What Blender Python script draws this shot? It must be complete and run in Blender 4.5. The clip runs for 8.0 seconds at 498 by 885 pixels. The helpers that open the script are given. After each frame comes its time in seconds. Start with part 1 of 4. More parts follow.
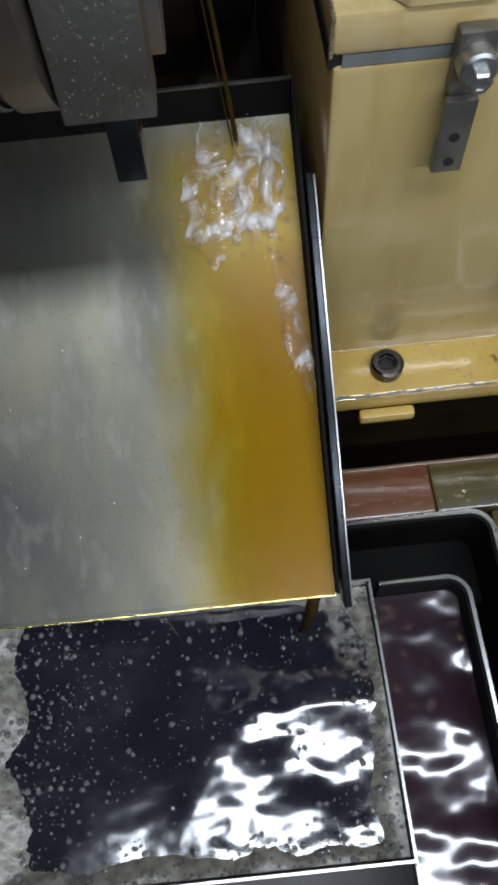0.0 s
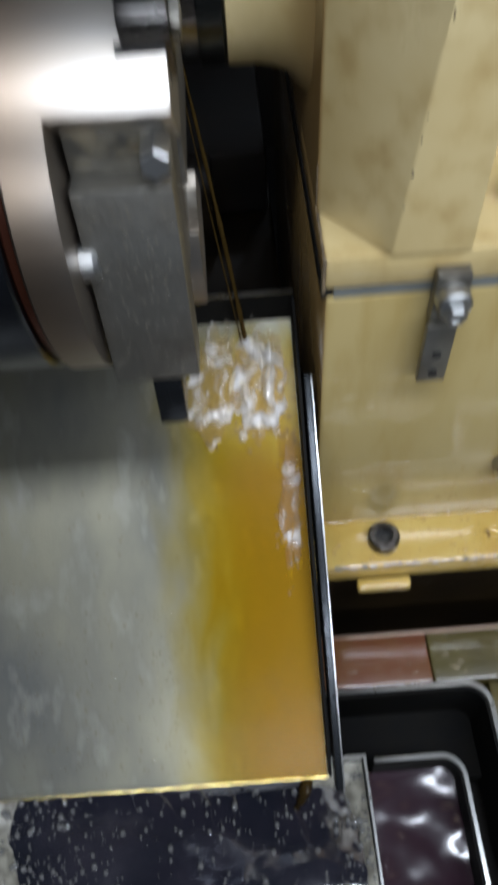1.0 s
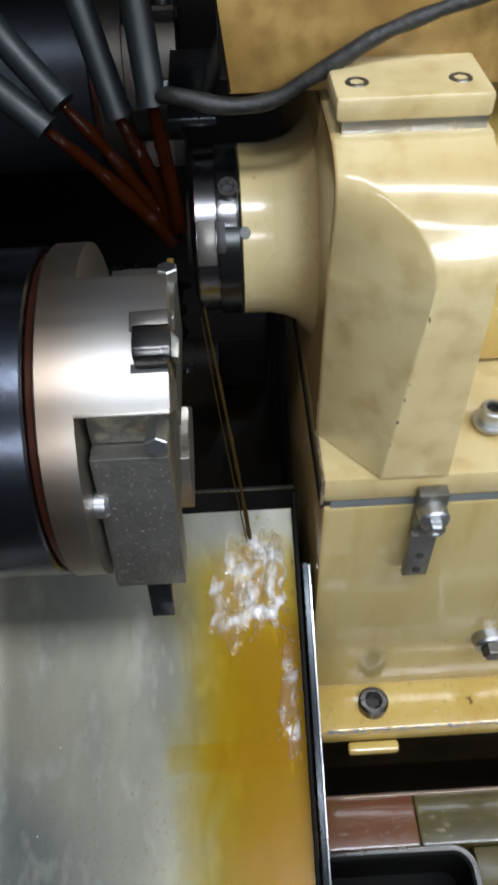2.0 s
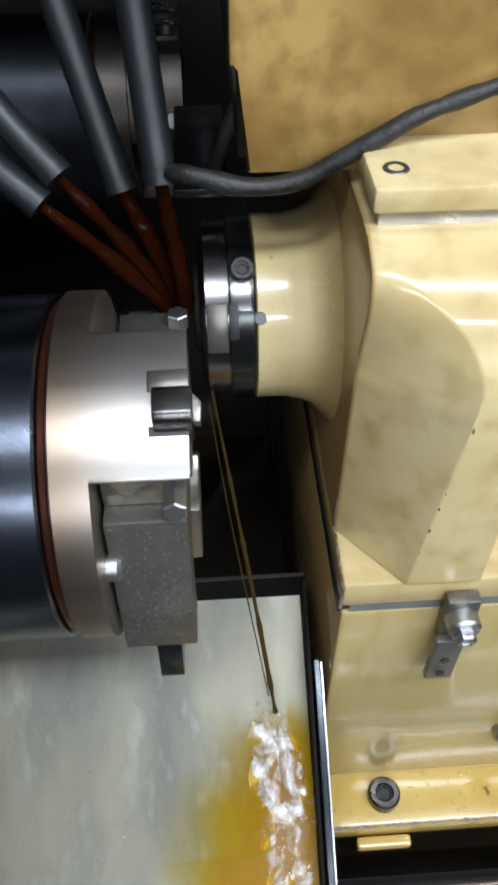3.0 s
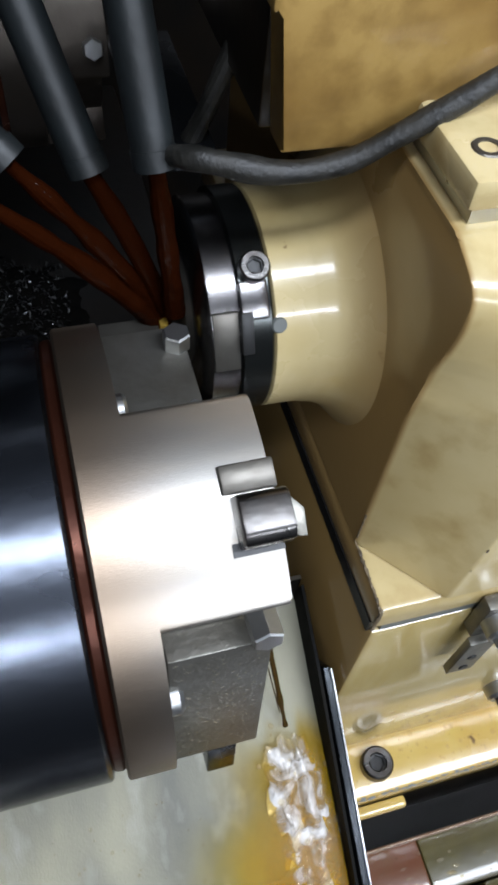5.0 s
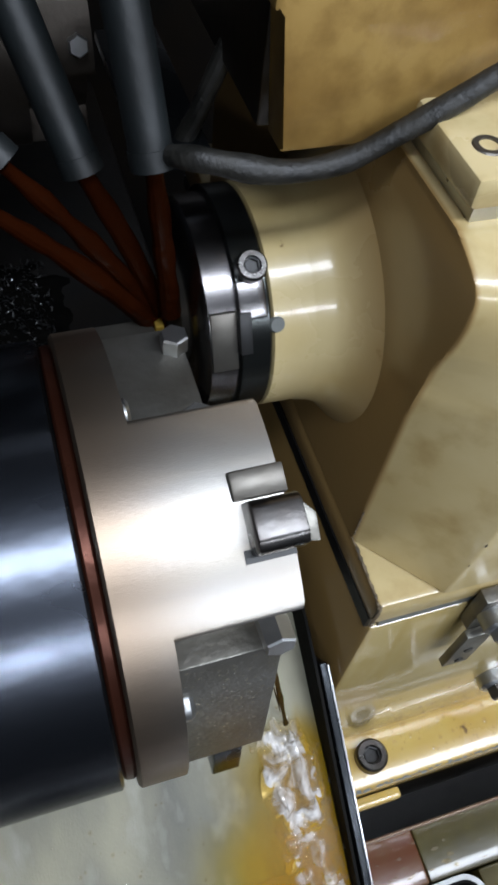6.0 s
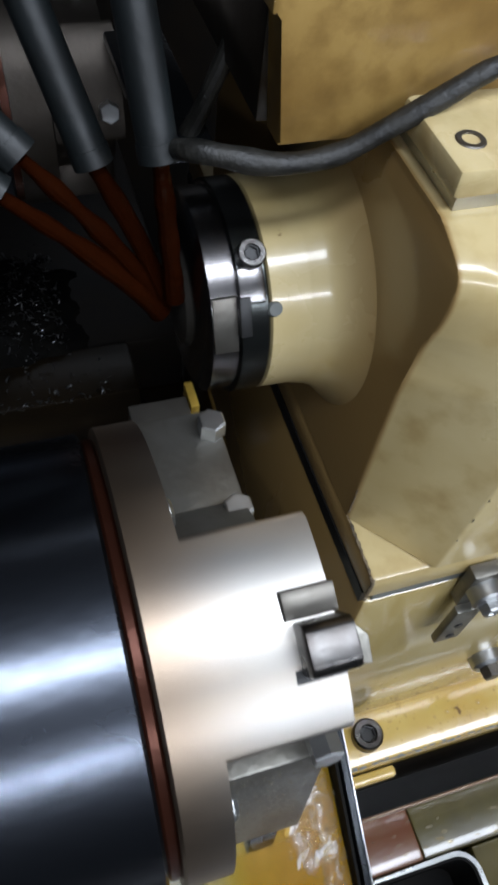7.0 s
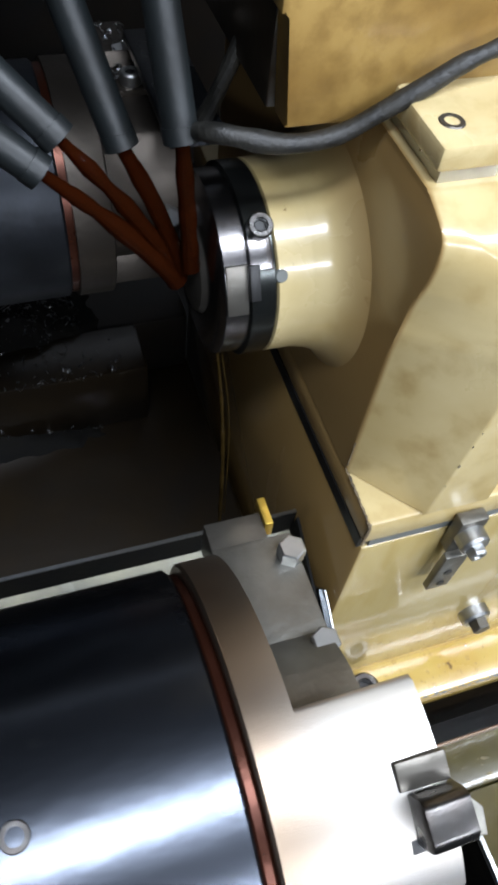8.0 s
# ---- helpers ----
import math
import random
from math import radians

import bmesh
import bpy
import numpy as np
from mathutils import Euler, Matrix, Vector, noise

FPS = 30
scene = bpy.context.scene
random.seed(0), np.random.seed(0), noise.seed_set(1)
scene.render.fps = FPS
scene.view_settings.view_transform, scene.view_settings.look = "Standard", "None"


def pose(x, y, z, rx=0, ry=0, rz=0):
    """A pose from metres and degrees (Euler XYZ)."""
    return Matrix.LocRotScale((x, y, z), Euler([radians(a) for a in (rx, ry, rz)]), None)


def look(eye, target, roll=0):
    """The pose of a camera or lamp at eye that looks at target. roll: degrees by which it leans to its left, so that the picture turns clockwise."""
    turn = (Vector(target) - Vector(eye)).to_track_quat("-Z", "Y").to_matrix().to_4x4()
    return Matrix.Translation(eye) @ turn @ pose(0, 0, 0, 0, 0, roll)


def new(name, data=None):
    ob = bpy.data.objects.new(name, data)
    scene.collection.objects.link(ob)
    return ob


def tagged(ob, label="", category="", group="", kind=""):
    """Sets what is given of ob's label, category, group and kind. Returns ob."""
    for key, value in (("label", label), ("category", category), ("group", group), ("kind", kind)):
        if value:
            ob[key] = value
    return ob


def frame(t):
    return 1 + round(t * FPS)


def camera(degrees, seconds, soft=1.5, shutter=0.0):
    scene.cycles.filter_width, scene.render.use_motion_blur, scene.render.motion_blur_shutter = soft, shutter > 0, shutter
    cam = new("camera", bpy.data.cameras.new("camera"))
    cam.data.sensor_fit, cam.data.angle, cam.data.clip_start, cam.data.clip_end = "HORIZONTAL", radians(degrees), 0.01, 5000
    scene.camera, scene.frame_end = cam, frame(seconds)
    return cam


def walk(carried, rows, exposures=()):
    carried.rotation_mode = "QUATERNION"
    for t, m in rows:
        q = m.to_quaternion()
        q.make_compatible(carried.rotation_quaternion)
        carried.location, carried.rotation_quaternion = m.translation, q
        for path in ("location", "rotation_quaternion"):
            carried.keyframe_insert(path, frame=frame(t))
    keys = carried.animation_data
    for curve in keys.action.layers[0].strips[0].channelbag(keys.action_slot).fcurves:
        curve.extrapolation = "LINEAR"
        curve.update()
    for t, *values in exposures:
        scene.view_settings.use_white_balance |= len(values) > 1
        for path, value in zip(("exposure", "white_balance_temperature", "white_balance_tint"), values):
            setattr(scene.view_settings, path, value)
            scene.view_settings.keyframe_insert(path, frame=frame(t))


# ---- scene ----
cam = camera(36.0, 8.0, soft=3.2, shutter=0.5)
PATH = [
    (0, (-0.0850, -0.2285, 0.3798), (-0.0838, -0.0729, 0.0663), -5.54),
    (0.5, (-0.0837, -0.2286, 0.3841), (-0.0825, -0.0624, 0.0761), -5.34),
    (1, (-0.0739, -0.2120, 0.4140), (-0.0755, -0.0114, 0.1272), -4.83),
    (1.5, (-0.0753, -0.2199, 0.4737), (-0.0747, 0.0110, 0.2107), -3.21),
    (3, (-0.0898, -0.1562, 0.4799), (-0.0750, 0.0835, 0.2253), -0.19),
    (3.5, (-0.0921, -0.1411, 0.4794), (-0.0739, 0.0902, 0.2173), 0.63),
    (4, (-0.0974, -0.1139, 0.4752), (-0.0554, 0.1052, 0.2055), 2.98),
    (4.5, (-0.1207, -0.0848, 0.4650), (-0.0562, 0.1175, 0.1868), 5.79),
    (5, (-0.1372, -0.0771, 0.4682), (-0.0613, 0.1149, 0.1855), 7.60),
    (6.5, (-0.1440, -0.0718, 0.4680), (-0.0581, 0.1144, 0.1843), 9.00),
    (7, (-0.1470, -0.0867, 0.4757), (-0.0630, 0.1003, 0.1920), 8.83),
    (7.5, (-0.1536, -0.1004, 0.4808), (-0.0671, 0.0882, 0.1989), 9.00),
    (8, (-0.1639, -0.1150, 0.4903), (-0.0768, 0.0708, 0.2067), 9.07),
]
walk(cam, [(t, look(eye, target, roll)) for t, eye, target, roll in PATH],
     exposures=[(0.0, -0.36), (0.5, -0.44), (1.0, -0.16), (1.5, -0.08), (3.0, 0.28), (4.5, 0.34), (5.0, 0.16), (6.5, -0.22), (7.0, -0.20), (7.5, -0.02), (8.0, 0.48)])


# ---- light ----
world = bpy.data.worlds.new("workshop")
scene.world = world
world.use_nodes = True
world.node_tree.nodes["Background"].inputs[0].default_value = (0.75, 0.85, 1.0, 1)
world.node_tree.nodes["Background"].inputs[1].default_value = 0.035


def tube_lamp(name, eye, target, length, width, watts, color):
    lamp = bpy.data.lights.new(name, "AREA")
    lamp.shape, lamp.size, lamp.size_y, lamp.energy, lamp.color = "RECTANGLE", length, width, watts, color
    ob = new(name, lamp)
    ob.matrix_world = look(eye, target)
    return ob


# two long fluorescent workshop tubes over the open front of the machine
tube_lamp("tube_lamp", (0.40, -0.45, 1.30), (0.40, 0.05, 0.2), 1.65, 0.16, 24.0, (0.80, 0.875, 1.0))
tube_lamp("tube_lamp", (0.40, -0.98, 0.74), (0.40, 0.05, 0.2), 1.65, 0.07, 11.8, (0.81, 0.88, 1.0))


# ---- materials ----
def material(name, color, rough=0.5, metal=0.0, dark=None, scale=40.0, amount=0.5, bump=0.0, bump_scale=300.0, coat=0.0,
             wear=None, wear_at=0.62, wear_soft=0.06, stretch=(1, 1, 1), rough_var=0.1):
    """A node material: base colour broken at two scales, wear spots, fine relief."""
    m = bpy.data.materials.new(name)
    m.use_nodes = True
    nt = m.node_tree
    n, l = nt.nodes, nt.links
    b = n["Principled BSDF"]
    b.inputs["Metallic"].default_value = metal
    b.inputs["Coat Weight"].default_value = coat
    b.inputs["Coat Roughness"].default_value = 0.08
    co = n.new("ShaderNodeTexCoord")
    mp = n.new("ShaderNodeMapping")
    mp.inputs["Scale"].default_value = stretch
    l.new(co.outputs["Object"], mp.inputs["Vector"])
    big = n.new("ShaderNodeTexNoise")
    big.inputs["Scale"].default_value, big.inputs["Detail"].default_value = scale, 6
    fine = n.new("ShaderNodeTexNoise")
    fine.inputs["Scale"].default_value, fine.inputs["Detail"].default_value = bump_scale, 4
    for t in (big, fine):
        l.new(mp.outputs["Vector"], t.inputs["Vector"])
    ramp = n.new("ShaderNodeMapRange")
    ramp.inputs["From Min"].default_value, ramp.inputs["From Max"].default_value = 0.35, 0.7
    ramp.inputs["To Max"].default_value = amount
    l.new(big.outputs["Fac"], ramp.inputs["Value"])
    mix = n.new("ShaderNodeMix")
    mix.data_type = "RGBA"
    dark = dark or tuple(c * 0.6 for c in color)
    mix.inputs["A"].default_value = (*color, 1)
    mix.inputs["B"].default_value = (*dark, 1)
    l.new(ramp.outputs["Result"], mix.inputs["Factor"])
    last = mix.outputs["Result"]
    if wear:
        spots = n.new("ShaderNodeTexNoise")
        spots.inputs["Scale"].default_value, spots.inputs["Detail"].default_value = scale * 4, 5
        l.new(mp.outputs["Vector"], spots.inputs["Vector"])
        r2 = n.new("ShaderNodeMapRange")
        r2.inputs["From Min"].default_value, r2.inputs["From Max"].default_value = wear_at, wear_at + wear_soft
        l.new(spots.outputs["Fac"], r2.inputs["Value"])
        mix2 = n.new("ShaderNodeMix")
        mix2.data_type = "RGBA"
        l.new(last, mix2.inputs["A"])
        mix2.inputs["B"].default_value = (*wear, 1)
        l.new(r2.outputs["Result"], mix2.inputs["Factor"])
        last = mix2.outputs["Result"]
    l.new(last, b.inputs["Base Color"])
    rr = n.new("ShaderNodeMapRange")
    rr.inputs["To Min"].default_value, rr.inputs["To Max"].default_value = max(rough - rough_var, 0.02), rough + rough_var
    l.new(big.outputs["Fac"], rr.inputs["Value"])
    l.new(rr.outputs["Result"], b.inputs["Roughness"])
    if bump:
        bp = n.new("ShaderNodeBump")
        bp.inputs["Strength"].default_value, bp.inputs["Distance"].default_value = bump, 0.0006
        l.new(fine.outputs["Fac"], bp.inputs["Height"])
        l.new(bp.outputs["Normal"], b.inputs["Normal"])
    return m


def liquid(name, color, clear, rough=0.04, bump=0.4, bump_scale=120.0, ior=1.46, relief=0.002):
    """A thin wet film: tinted see-through below, gloss on top."""
    m = bpy.data.materials.new(name)
    m.use_nodes = True
    n, l = m.node_tree.nodes, m.node_tree.links
    b = n["Principled BSDF"]
    b.inputs["Base Color"].default_value = (*color, 1)
    b.inputs["Roughness"].default_value = rough
    b.inputs["IOR"].default_value = ior
    tr = n.new("ShaderNodeBsdfTransparent")
    tr.inputs["Color"].default_value = (*color, 1)
    mix = n.new("ShaderNodeMixShader")
    mix.inputs[0].default_value = clear
    l.new(b.outputs[0], mix.inputs[1])
    l.new(tr.outputs[0], mix.inputs[2])
    l.new(mix.outputs[0], n["Material Output"].inputs["Surface"])
    co = n.new("ShaderNodeTexCoord")
    t = n.new("ShaderNodeTexNoise")
    t.inputs["Scale"].default_value, t.inputs["Detail"].default_value = bump_scale, 3
    l.new(co.outputs["Object"], t.inputs["Vector"])
    bp = n.new("ShaderNodeBump")
    bp.inputs["Strength"].default_value, bp.inputs["Distance"].default_value = bump, relief
    l.new(t.outputs["Fac"], bp.inputs["Height"])
    l.new(bp.outputs["Normal"], b.inputs["Normal"])
    return m


CREAM = material("cream_paint", (0.58, 0.47, 0.245), 0.30, dark=(0.44, 0.32, 0.125), scale=17, amount=0.95, bump=0.16, bump_scale=220, coat=0.5, wear=(0.36, 0.245, 0.09), wear_at=0.50, wear_soft=0.42)
BASE_CREAM = material("streaked_cream_paint", (0.43, 0.335, 0.145), 0.24, dark=(0.38, 0.28, 0.10), scale=16, amount=1.0, bump=0.10, bump_scale=160, coat=0.8, wear=(0.36, 0.26, 0.09), wear_at=0.50, wear_soft=0.40, stretch=(1.6, 1.6, 0.35))
CREAM_WET = material("oily_cream_paint", (0.55, 0.40, 0.12), 0.25, dark=(0.42, 0.25, 0.04), scale=22, amount=0.8, bump=0.2, bump_scale=160, coat=0.9, wear=(0.12, 0.06, 0.02), wear_at=0.68)
OCHRE = material("ochre_paint", (0.38, 0.245, 0.075), 0.42, dark=(0.22, 0.12, 0.026), scale=30, amount=1.0, bump=0.2, bump_scale=260, coat=0.25, wear=(0.20, 0.115, 0.03), wear_at=0.45, wear_soft=0.35)
CHIPPED = material("chipped_edge", (0.20, 0.15, 0.09), 0.5, dark=(0.05, 0.04, 0.03), scale=180, amount=1.0, bump=0.6, bump_scale=500)
SEAM = material("grey_gasket", (0.16, 0.17, 0.16), 0.5, scale=60, bump=0.2)
STEEL = material("ground_steel", (0.41, 0.40, 0.38), 0.38, 1.0, dark=(0.52, 0.44, 0.34), scale=18, amount=0.5, bump=0.08, bump_scale=700, stretch=(1, 6, 6), rough_var=0.06)
# Dirty steel of the rear turret, coloured darker for the shade it stands in.
SHADED_REAR_STEEL = material("dirty_shaded_steel", (0.085, 0.073, 0.062), 0.46, 0.9, dark=(0.07, 0.06, 0.05), scale=40, amount=0.9, bump=0.3)
RING_STEEL = material("ring_steel", (0.26, 0.25, 0.25), 0.24, 1.0, dark=(0.15, 0.14, 0.14), scale=40, amount=0.7, bump=0.05)
STEEL_GREY = material("cut_steel", (0.26, 0.255, 0.23), 0.40, 0.85, dark=(0.15, 0.135, 0.11), scale=45, amount=0.9, bump=0.4, bump_scale=420)
SCREW_DARK = material("oily_screw", (0.12, 0.116, 0.112), 0.30, 1.0, dark=(0.07, 0.06, 0.055), scale=120, amount=0.9, bump=0.2)
MATT_BLACK = material("matt_black", (0.005, 0.005, 0.005), 0.7, dark=(0.009, 0.008, 0.006), scale=60, amount=0.8, bump=0.6, bump_scale=200)
SCREW = material("screw_steel", (0.50, 0.51, 0.51), 0.40, 1.0, scale=90, amount=0.5, bump=0.1)
BLACK_STEEL = material("black_oxide", (0.135, 0.15, 0.18), 0.26, 1.0, dark=(0.05, 0.056, 0.070), scale=26, amount=0.9, bump=0.10, bump_scale=260, wear=(0.20, 0.21, 0.22), wear_at=0.68, wear_soft=0.10, stretch=(0.6, 1, 1), rough_var=0.09)
# Black oxide again, darker and duller for the shaded rear housing.
SHADED_REAR_BLACK = material("shaded_black_housing", (0.035, 0.040, 0.048), 0.42, 0.8, dark=(0.012, 0.013, 0.015), scale=30, amount=0.9, bump=0.2)
BLACK_RING = material("black_ring_steel", (0.06, 0.065, 0.062), 0.22, 0.9, dark=(0.03, 0.03, 0.03), scale=50, amount=0.7, bump=0.05)
RUST = material("rust_seal", (0.075, 0.024, 0.013), 0.30, 0.7, dark=(0.05, 0.014, 0.008), scale=70, amount=0.8, bump=0.2)
STAINLESS = material("stainless_sheet", (0.200, 0.190, 0.140), 0.44, 0.9, dark=(0.095, 0.096, 0.088), scale=14, amount=1.0, bump=0.12, bump_scale=900, rough_var=0.16, stretch=(1.6, 0.7, 0.7), wear=(0.23, 0.225, 0.19), wear_at=0.56, wear_soft=0.25)
SHEET_DARK = material("dark_sheet_steel", (0.050, 0.055, 0.060), 0.28, 0.9, dark=(0.024, 0.026, 0.03), scale=40, amount=0.7, bump=0.1)
WET_LIP = material("amber_wet_steel", (0.52, 0.42, 0.17), 0.22, 0.9, dark=(0.30, 0.22, 0.06), scale=120, amount=0.9, bump=0.2)
SHEET_EDGE = material("bare_sheet_edge", (0.60, 0.61, 0.60), 0.3, 1.0, scale=80, amount=0.6, bump=0.2)
RUBBER = material("grey_hose", (0.008, 0.011, 0.012), 0.48, dark=(0.003, 0.004, 0.004), scale=70, amount=1.0, bump=0.25, bump_scale=300, rough_var=0.15)
CABLE = material("oily_cable", (0.006, 0.006, 0.005), 0.50, dark=(0.030, 0.028, 0.023), scale=120, amount=0.8, bump=0.7, bump_scale=600, rough_var=0.2)
DARK = material("black_grime", (0.009, 0.0085, 0.008), 0.42, dark=(0.018, 0.012, 0.007), scale=20, amount=0.8, bump=0.4, bump_scale=120)
BROWN = material("oily_brown", (0.016, 0.010, 0.004), 0.34, dark=(0.006, 0.004, 0.002), scale=16, amount=1.0, bump=0.4, bump_scale=90, coat=0.5)
RED = material("red_primer", (0.12, 0.038, 0.018), 0.3, dark=(0.13, 0.06, 0.02), scale=30, amount=0.9, bump=0.3, bump_scale=160, coat=0.8)
CARBIDE = material("gold_insert", (0.85, 0.56, 0.10), 0.3, 0.8, scale=200, amount=0.3)
TOOL = material("tool_steel", (0.16, 0.15, 0.13), 0.35, 0.8, dark=(0.08, 0.07, 0.06), scale=60, amount=0.8, bump=0.2)
OIL = material("black_oil", (0.010, 0.011, 0.017), 0.12, dark=(0.02, 0.018, 0.026), scale=30, amount=0.8, bump=0.04, bump_scale=160, rough_var=0.11)
PURPLE_OIL = material("purple_oil", (0.030, 0.014, 0.021), 0.18, dark=(0.014, 0.006, 0.010), scale=26, amount=0.9, rough_var=0.15, stretch=(1.5, 0.6, 1))
for m in (OIL, PURPLE_OIL):
    m.node_tree.nodes["Principled BSDF"].inputs["IOR"].default_value = 2.0
MATT_BLACK.node_tree.nodes["Principled BSDF"].inputs["Specular IOR Level"].default_value = 0.1
FOAM = material("oil_foam", (0.30, 0.29, 0.24), 0.3, dark=(0.10, 0.09, 0.07), scale=150, amount=0.9, bump=0.9, bump_scale=300)
JET = liquid("coolant_jet", (0.13, 0.028, 0.007), 0.88, 0.06, 0.6, 150)
STREAM = liquid("coolant_stream", (0.20, 0.125, 0.035), 0.80, 0.04, 0.6, 150)
DROP = liquid("clear_drop", (0.96, 0.92, 0.82), 0.92, 0.03, 0.0, 100, 2.4)
BUBBLE = liquid("oil_bubble", (0.55, 0.55, 0.54), 0.78, 0.03, 0.0, 100, 2.4)


def froth_material(name, patch_from, patch_to, patch_most):
    """Churned coolant: clear glassy swells, white patches painted for aerated froth and highlights."""
    m = liquid(name, (0.97, 0.90, 0.74), 0.93, 0.03, 0.7, 70, 2.0, 0.004)
    n, l = m.node_tree.nodes, m.node_tree.links
    mix = n["Mix Shader"]
    white = n.new("ShaderNodeBsdfPrincipled")
    white.inputs["Base Color"].default_value = (0.86, 0.84, 0.82, 1)
    white.inputs["Roughness"].default_value = 0.12
    white.inputs["IOR"].default_value = 1.8
    l.new(n["Bump"].outputs["Normal"], white.inputs["Normal"])
    co = n["Texture Coordinate"]
    patch_tex = n.new("ShaderNodeTexNoise")
    patch_tex.inputs["Scale"].default_value, patch_tex.inputs["Detail"].default_value, patch_tex.inputs["Distortion"].default_value = 62, 6, 1.0
    l.new(co.outputs["Object"], patch_tex.inputs["Vector"])
    r = n.new("ShaderNodeMapRange")
    r.inputs["From Min"].default_value, r.inputs["From Max"].default_value = patch_from, patch_to
    r.inputs["To Max"].default_value = patch_most
    l.new(patch_tex.outputs["Fac"], r.inputs["Value"])
    top = n.new("ShaderNodeMixShader")
    l.new(r.outputs["Result"], top.inputs[0])
    l.new(mix.outputs[0], top.inputs[1])
    l.new(white.outputs[0], top.inputs[2])
    l.new(top.outputs[0], n["Material Output"].inputs["Surface"])
    return m


FROTH = froth_material("white_froth", 0.42, 0.60, 0.78)
CLEAR_FROTH = froth_material("clear_froth", 0.47, 0.64, 0.65)


def film_material(name, color, edge, soft, head):
    """Coolant running down a sheet: tint fades out where the film thins, at local x = edge."""
    m = bpy.data.materials.new(name)
    m.use_nodes = True
    n, l = m.node_tree.nodes, m.node_tree.links
    b = n["Principled BSDF"]
    b.inputs["Base Color"].default_value = (color[0] * 0.50, color[1] * 0.42, color[2] * 0.15, 1)
    b.inputs["Roughness"].default_value = 0.3
    b.inputs["Specular IOR Level"].default_value = 0.15
    co = n.new("ShaderNodeTexCoord")
    mp = n.new("ShaderNodeMapping")
    mp.inputs["Scale"].default_value = (1, 0.35, 1)
    l.new(co.outputs["Object"], mp.inputs["Vector"])
    big = n.new("ShaderNodeTexNoise")
    big.inputs["Scale"].default_value, big.inputs["Detail"].default_value, big.inputs["Distortion"].default_value = 55, 5, 0.8
    l.new(mp.outputs["Vector"], big.inputs["Vector"])
    sep = n.new("ShaderNodeSeparateXYZ")
    l.new(co.outputs["Object"], sep.inputs[0])
    add = n.new("ShaderNodeMath")
    add.operation = "MULTIPLY_ADD"
    add.inputs[1].default_value = 0.030
    l.new(big.outputs["Fac"], add.inputs[0])
    l.new(sep.outputs["X"], add.inputs[2])
    thick = n.new("ShaderNodeMapRange")
    thick.interpolation_type = "SMOOTHSTEP"
    thick.inputs["From Min"].default_value, thick.inputs["From Max"].default_value = edge + 0.015 - soft, edge + 0.015 + soft
    l.new(add.outputs[0], thick.inputs["Value"])
    up = n.new("ShaderNodeMath")
    up.operation = "MULTIPLY_ADD"
    up.inputs[1].default_value = 0.04
    l.new(big.outputs["Fac"], up.inputs[0])
    l.new(sep.outputs["Y"], up.inputs[2])
    fade = n.new("ShaderNodeMapRange")
    fade.interpolation_type = "SMOOTHSTEP"
    fade.inputs["From Min"].default_value, fade.inputs["From Max"].default_value = head - 0.012, head + 0.022
    fade.inputs["To Min"].default_value, fade.inputs["To Max"].default_value = 1.0, 0.0
    l.new(up.outputs[0], fade.inputs["Value"])
    film_depth = n.new("ShaderNodeMath")
    film_depth.operation = "MULTIPLY"
    l.new(thick.outputs["Result"], film_depth.inputs[0])
    l.new(fade.outputs["Result"], film_depth.inputs[1])
    tint = n.new("ShaderNodeMix")
    tint.data_type = "RGBA"
    tint.inputs["A"].default_value, tint.inputs["B"].default_value = (1, 1, 1, 1), (*color, 1)
    l.new(film_depth.outputs[0], tint.inputs["Factor"])
    tr = n.new("ShaderNodeBsdfTransparent")
    l.new(tint.outputs["Result"], tr.inputs["Color"])
    body = n.new("ShaderNodeMath")
    body.operation = "MULTIPLY"
    body.inputs[1].default_value = 0.34
    l.new(film_depth.outputs[0], body.inputs[0])
    mix = n.new("ShaderNodeMixShader")
    l.new(body.outputs[0], mix.inputs[0])
    l.new(tr.outputs[0], mix.inputs[1])
    l.new(b.outputs[0], mix.inputs[2])
    gl = n.new("ShaderNodeBsdfGlossy")
    gl.inputs["Roughness"].default_value = 0.22
    fine = n.new("ShaderNodeTexNoise")
    fine.inputs["Scale"].default_value = 45
    l.new(mp.outputs["Vector"], fine.inputs["Vector"])
    bp = n.new("ShaderNodeBump")
    bp.inputs["Strength"].default_value, bp.inputs["Distance"].default_value = 0.06, 0.002
    l.new(fine.outputs["Fac"], bp.inputs["Height"])
    l.new(bp.outputs["Normal"], gl.inputs["Normal"])
    g = n.new("ShaderNodeMath")
    g.operation = "MULTIPLY"
    g.inputs[1].default_value = 0.008
    l.new(film_depth.outputs[0], g.inputs[0])
    top = n.new("ShaderNodeMixShader")
    l.new(g.outputs[0], top.inputs[0])
    l.new(mix.outputs[0], top.inputs[1])
    l.new(gl.outputs[0], top.inputs[2])
    l.new(top.outputs[0], n["Material Output"].inputs["Surface"])
    return m


AMBER = film_material("amber_film", (0.95, 0.77, 0.05), -0.054, 0.026, 0.226)
AMBER_DEEP = film_material("deep_amber_film", (0.86, 0.63, 0.02), -0.034, 0.026, 0.172)


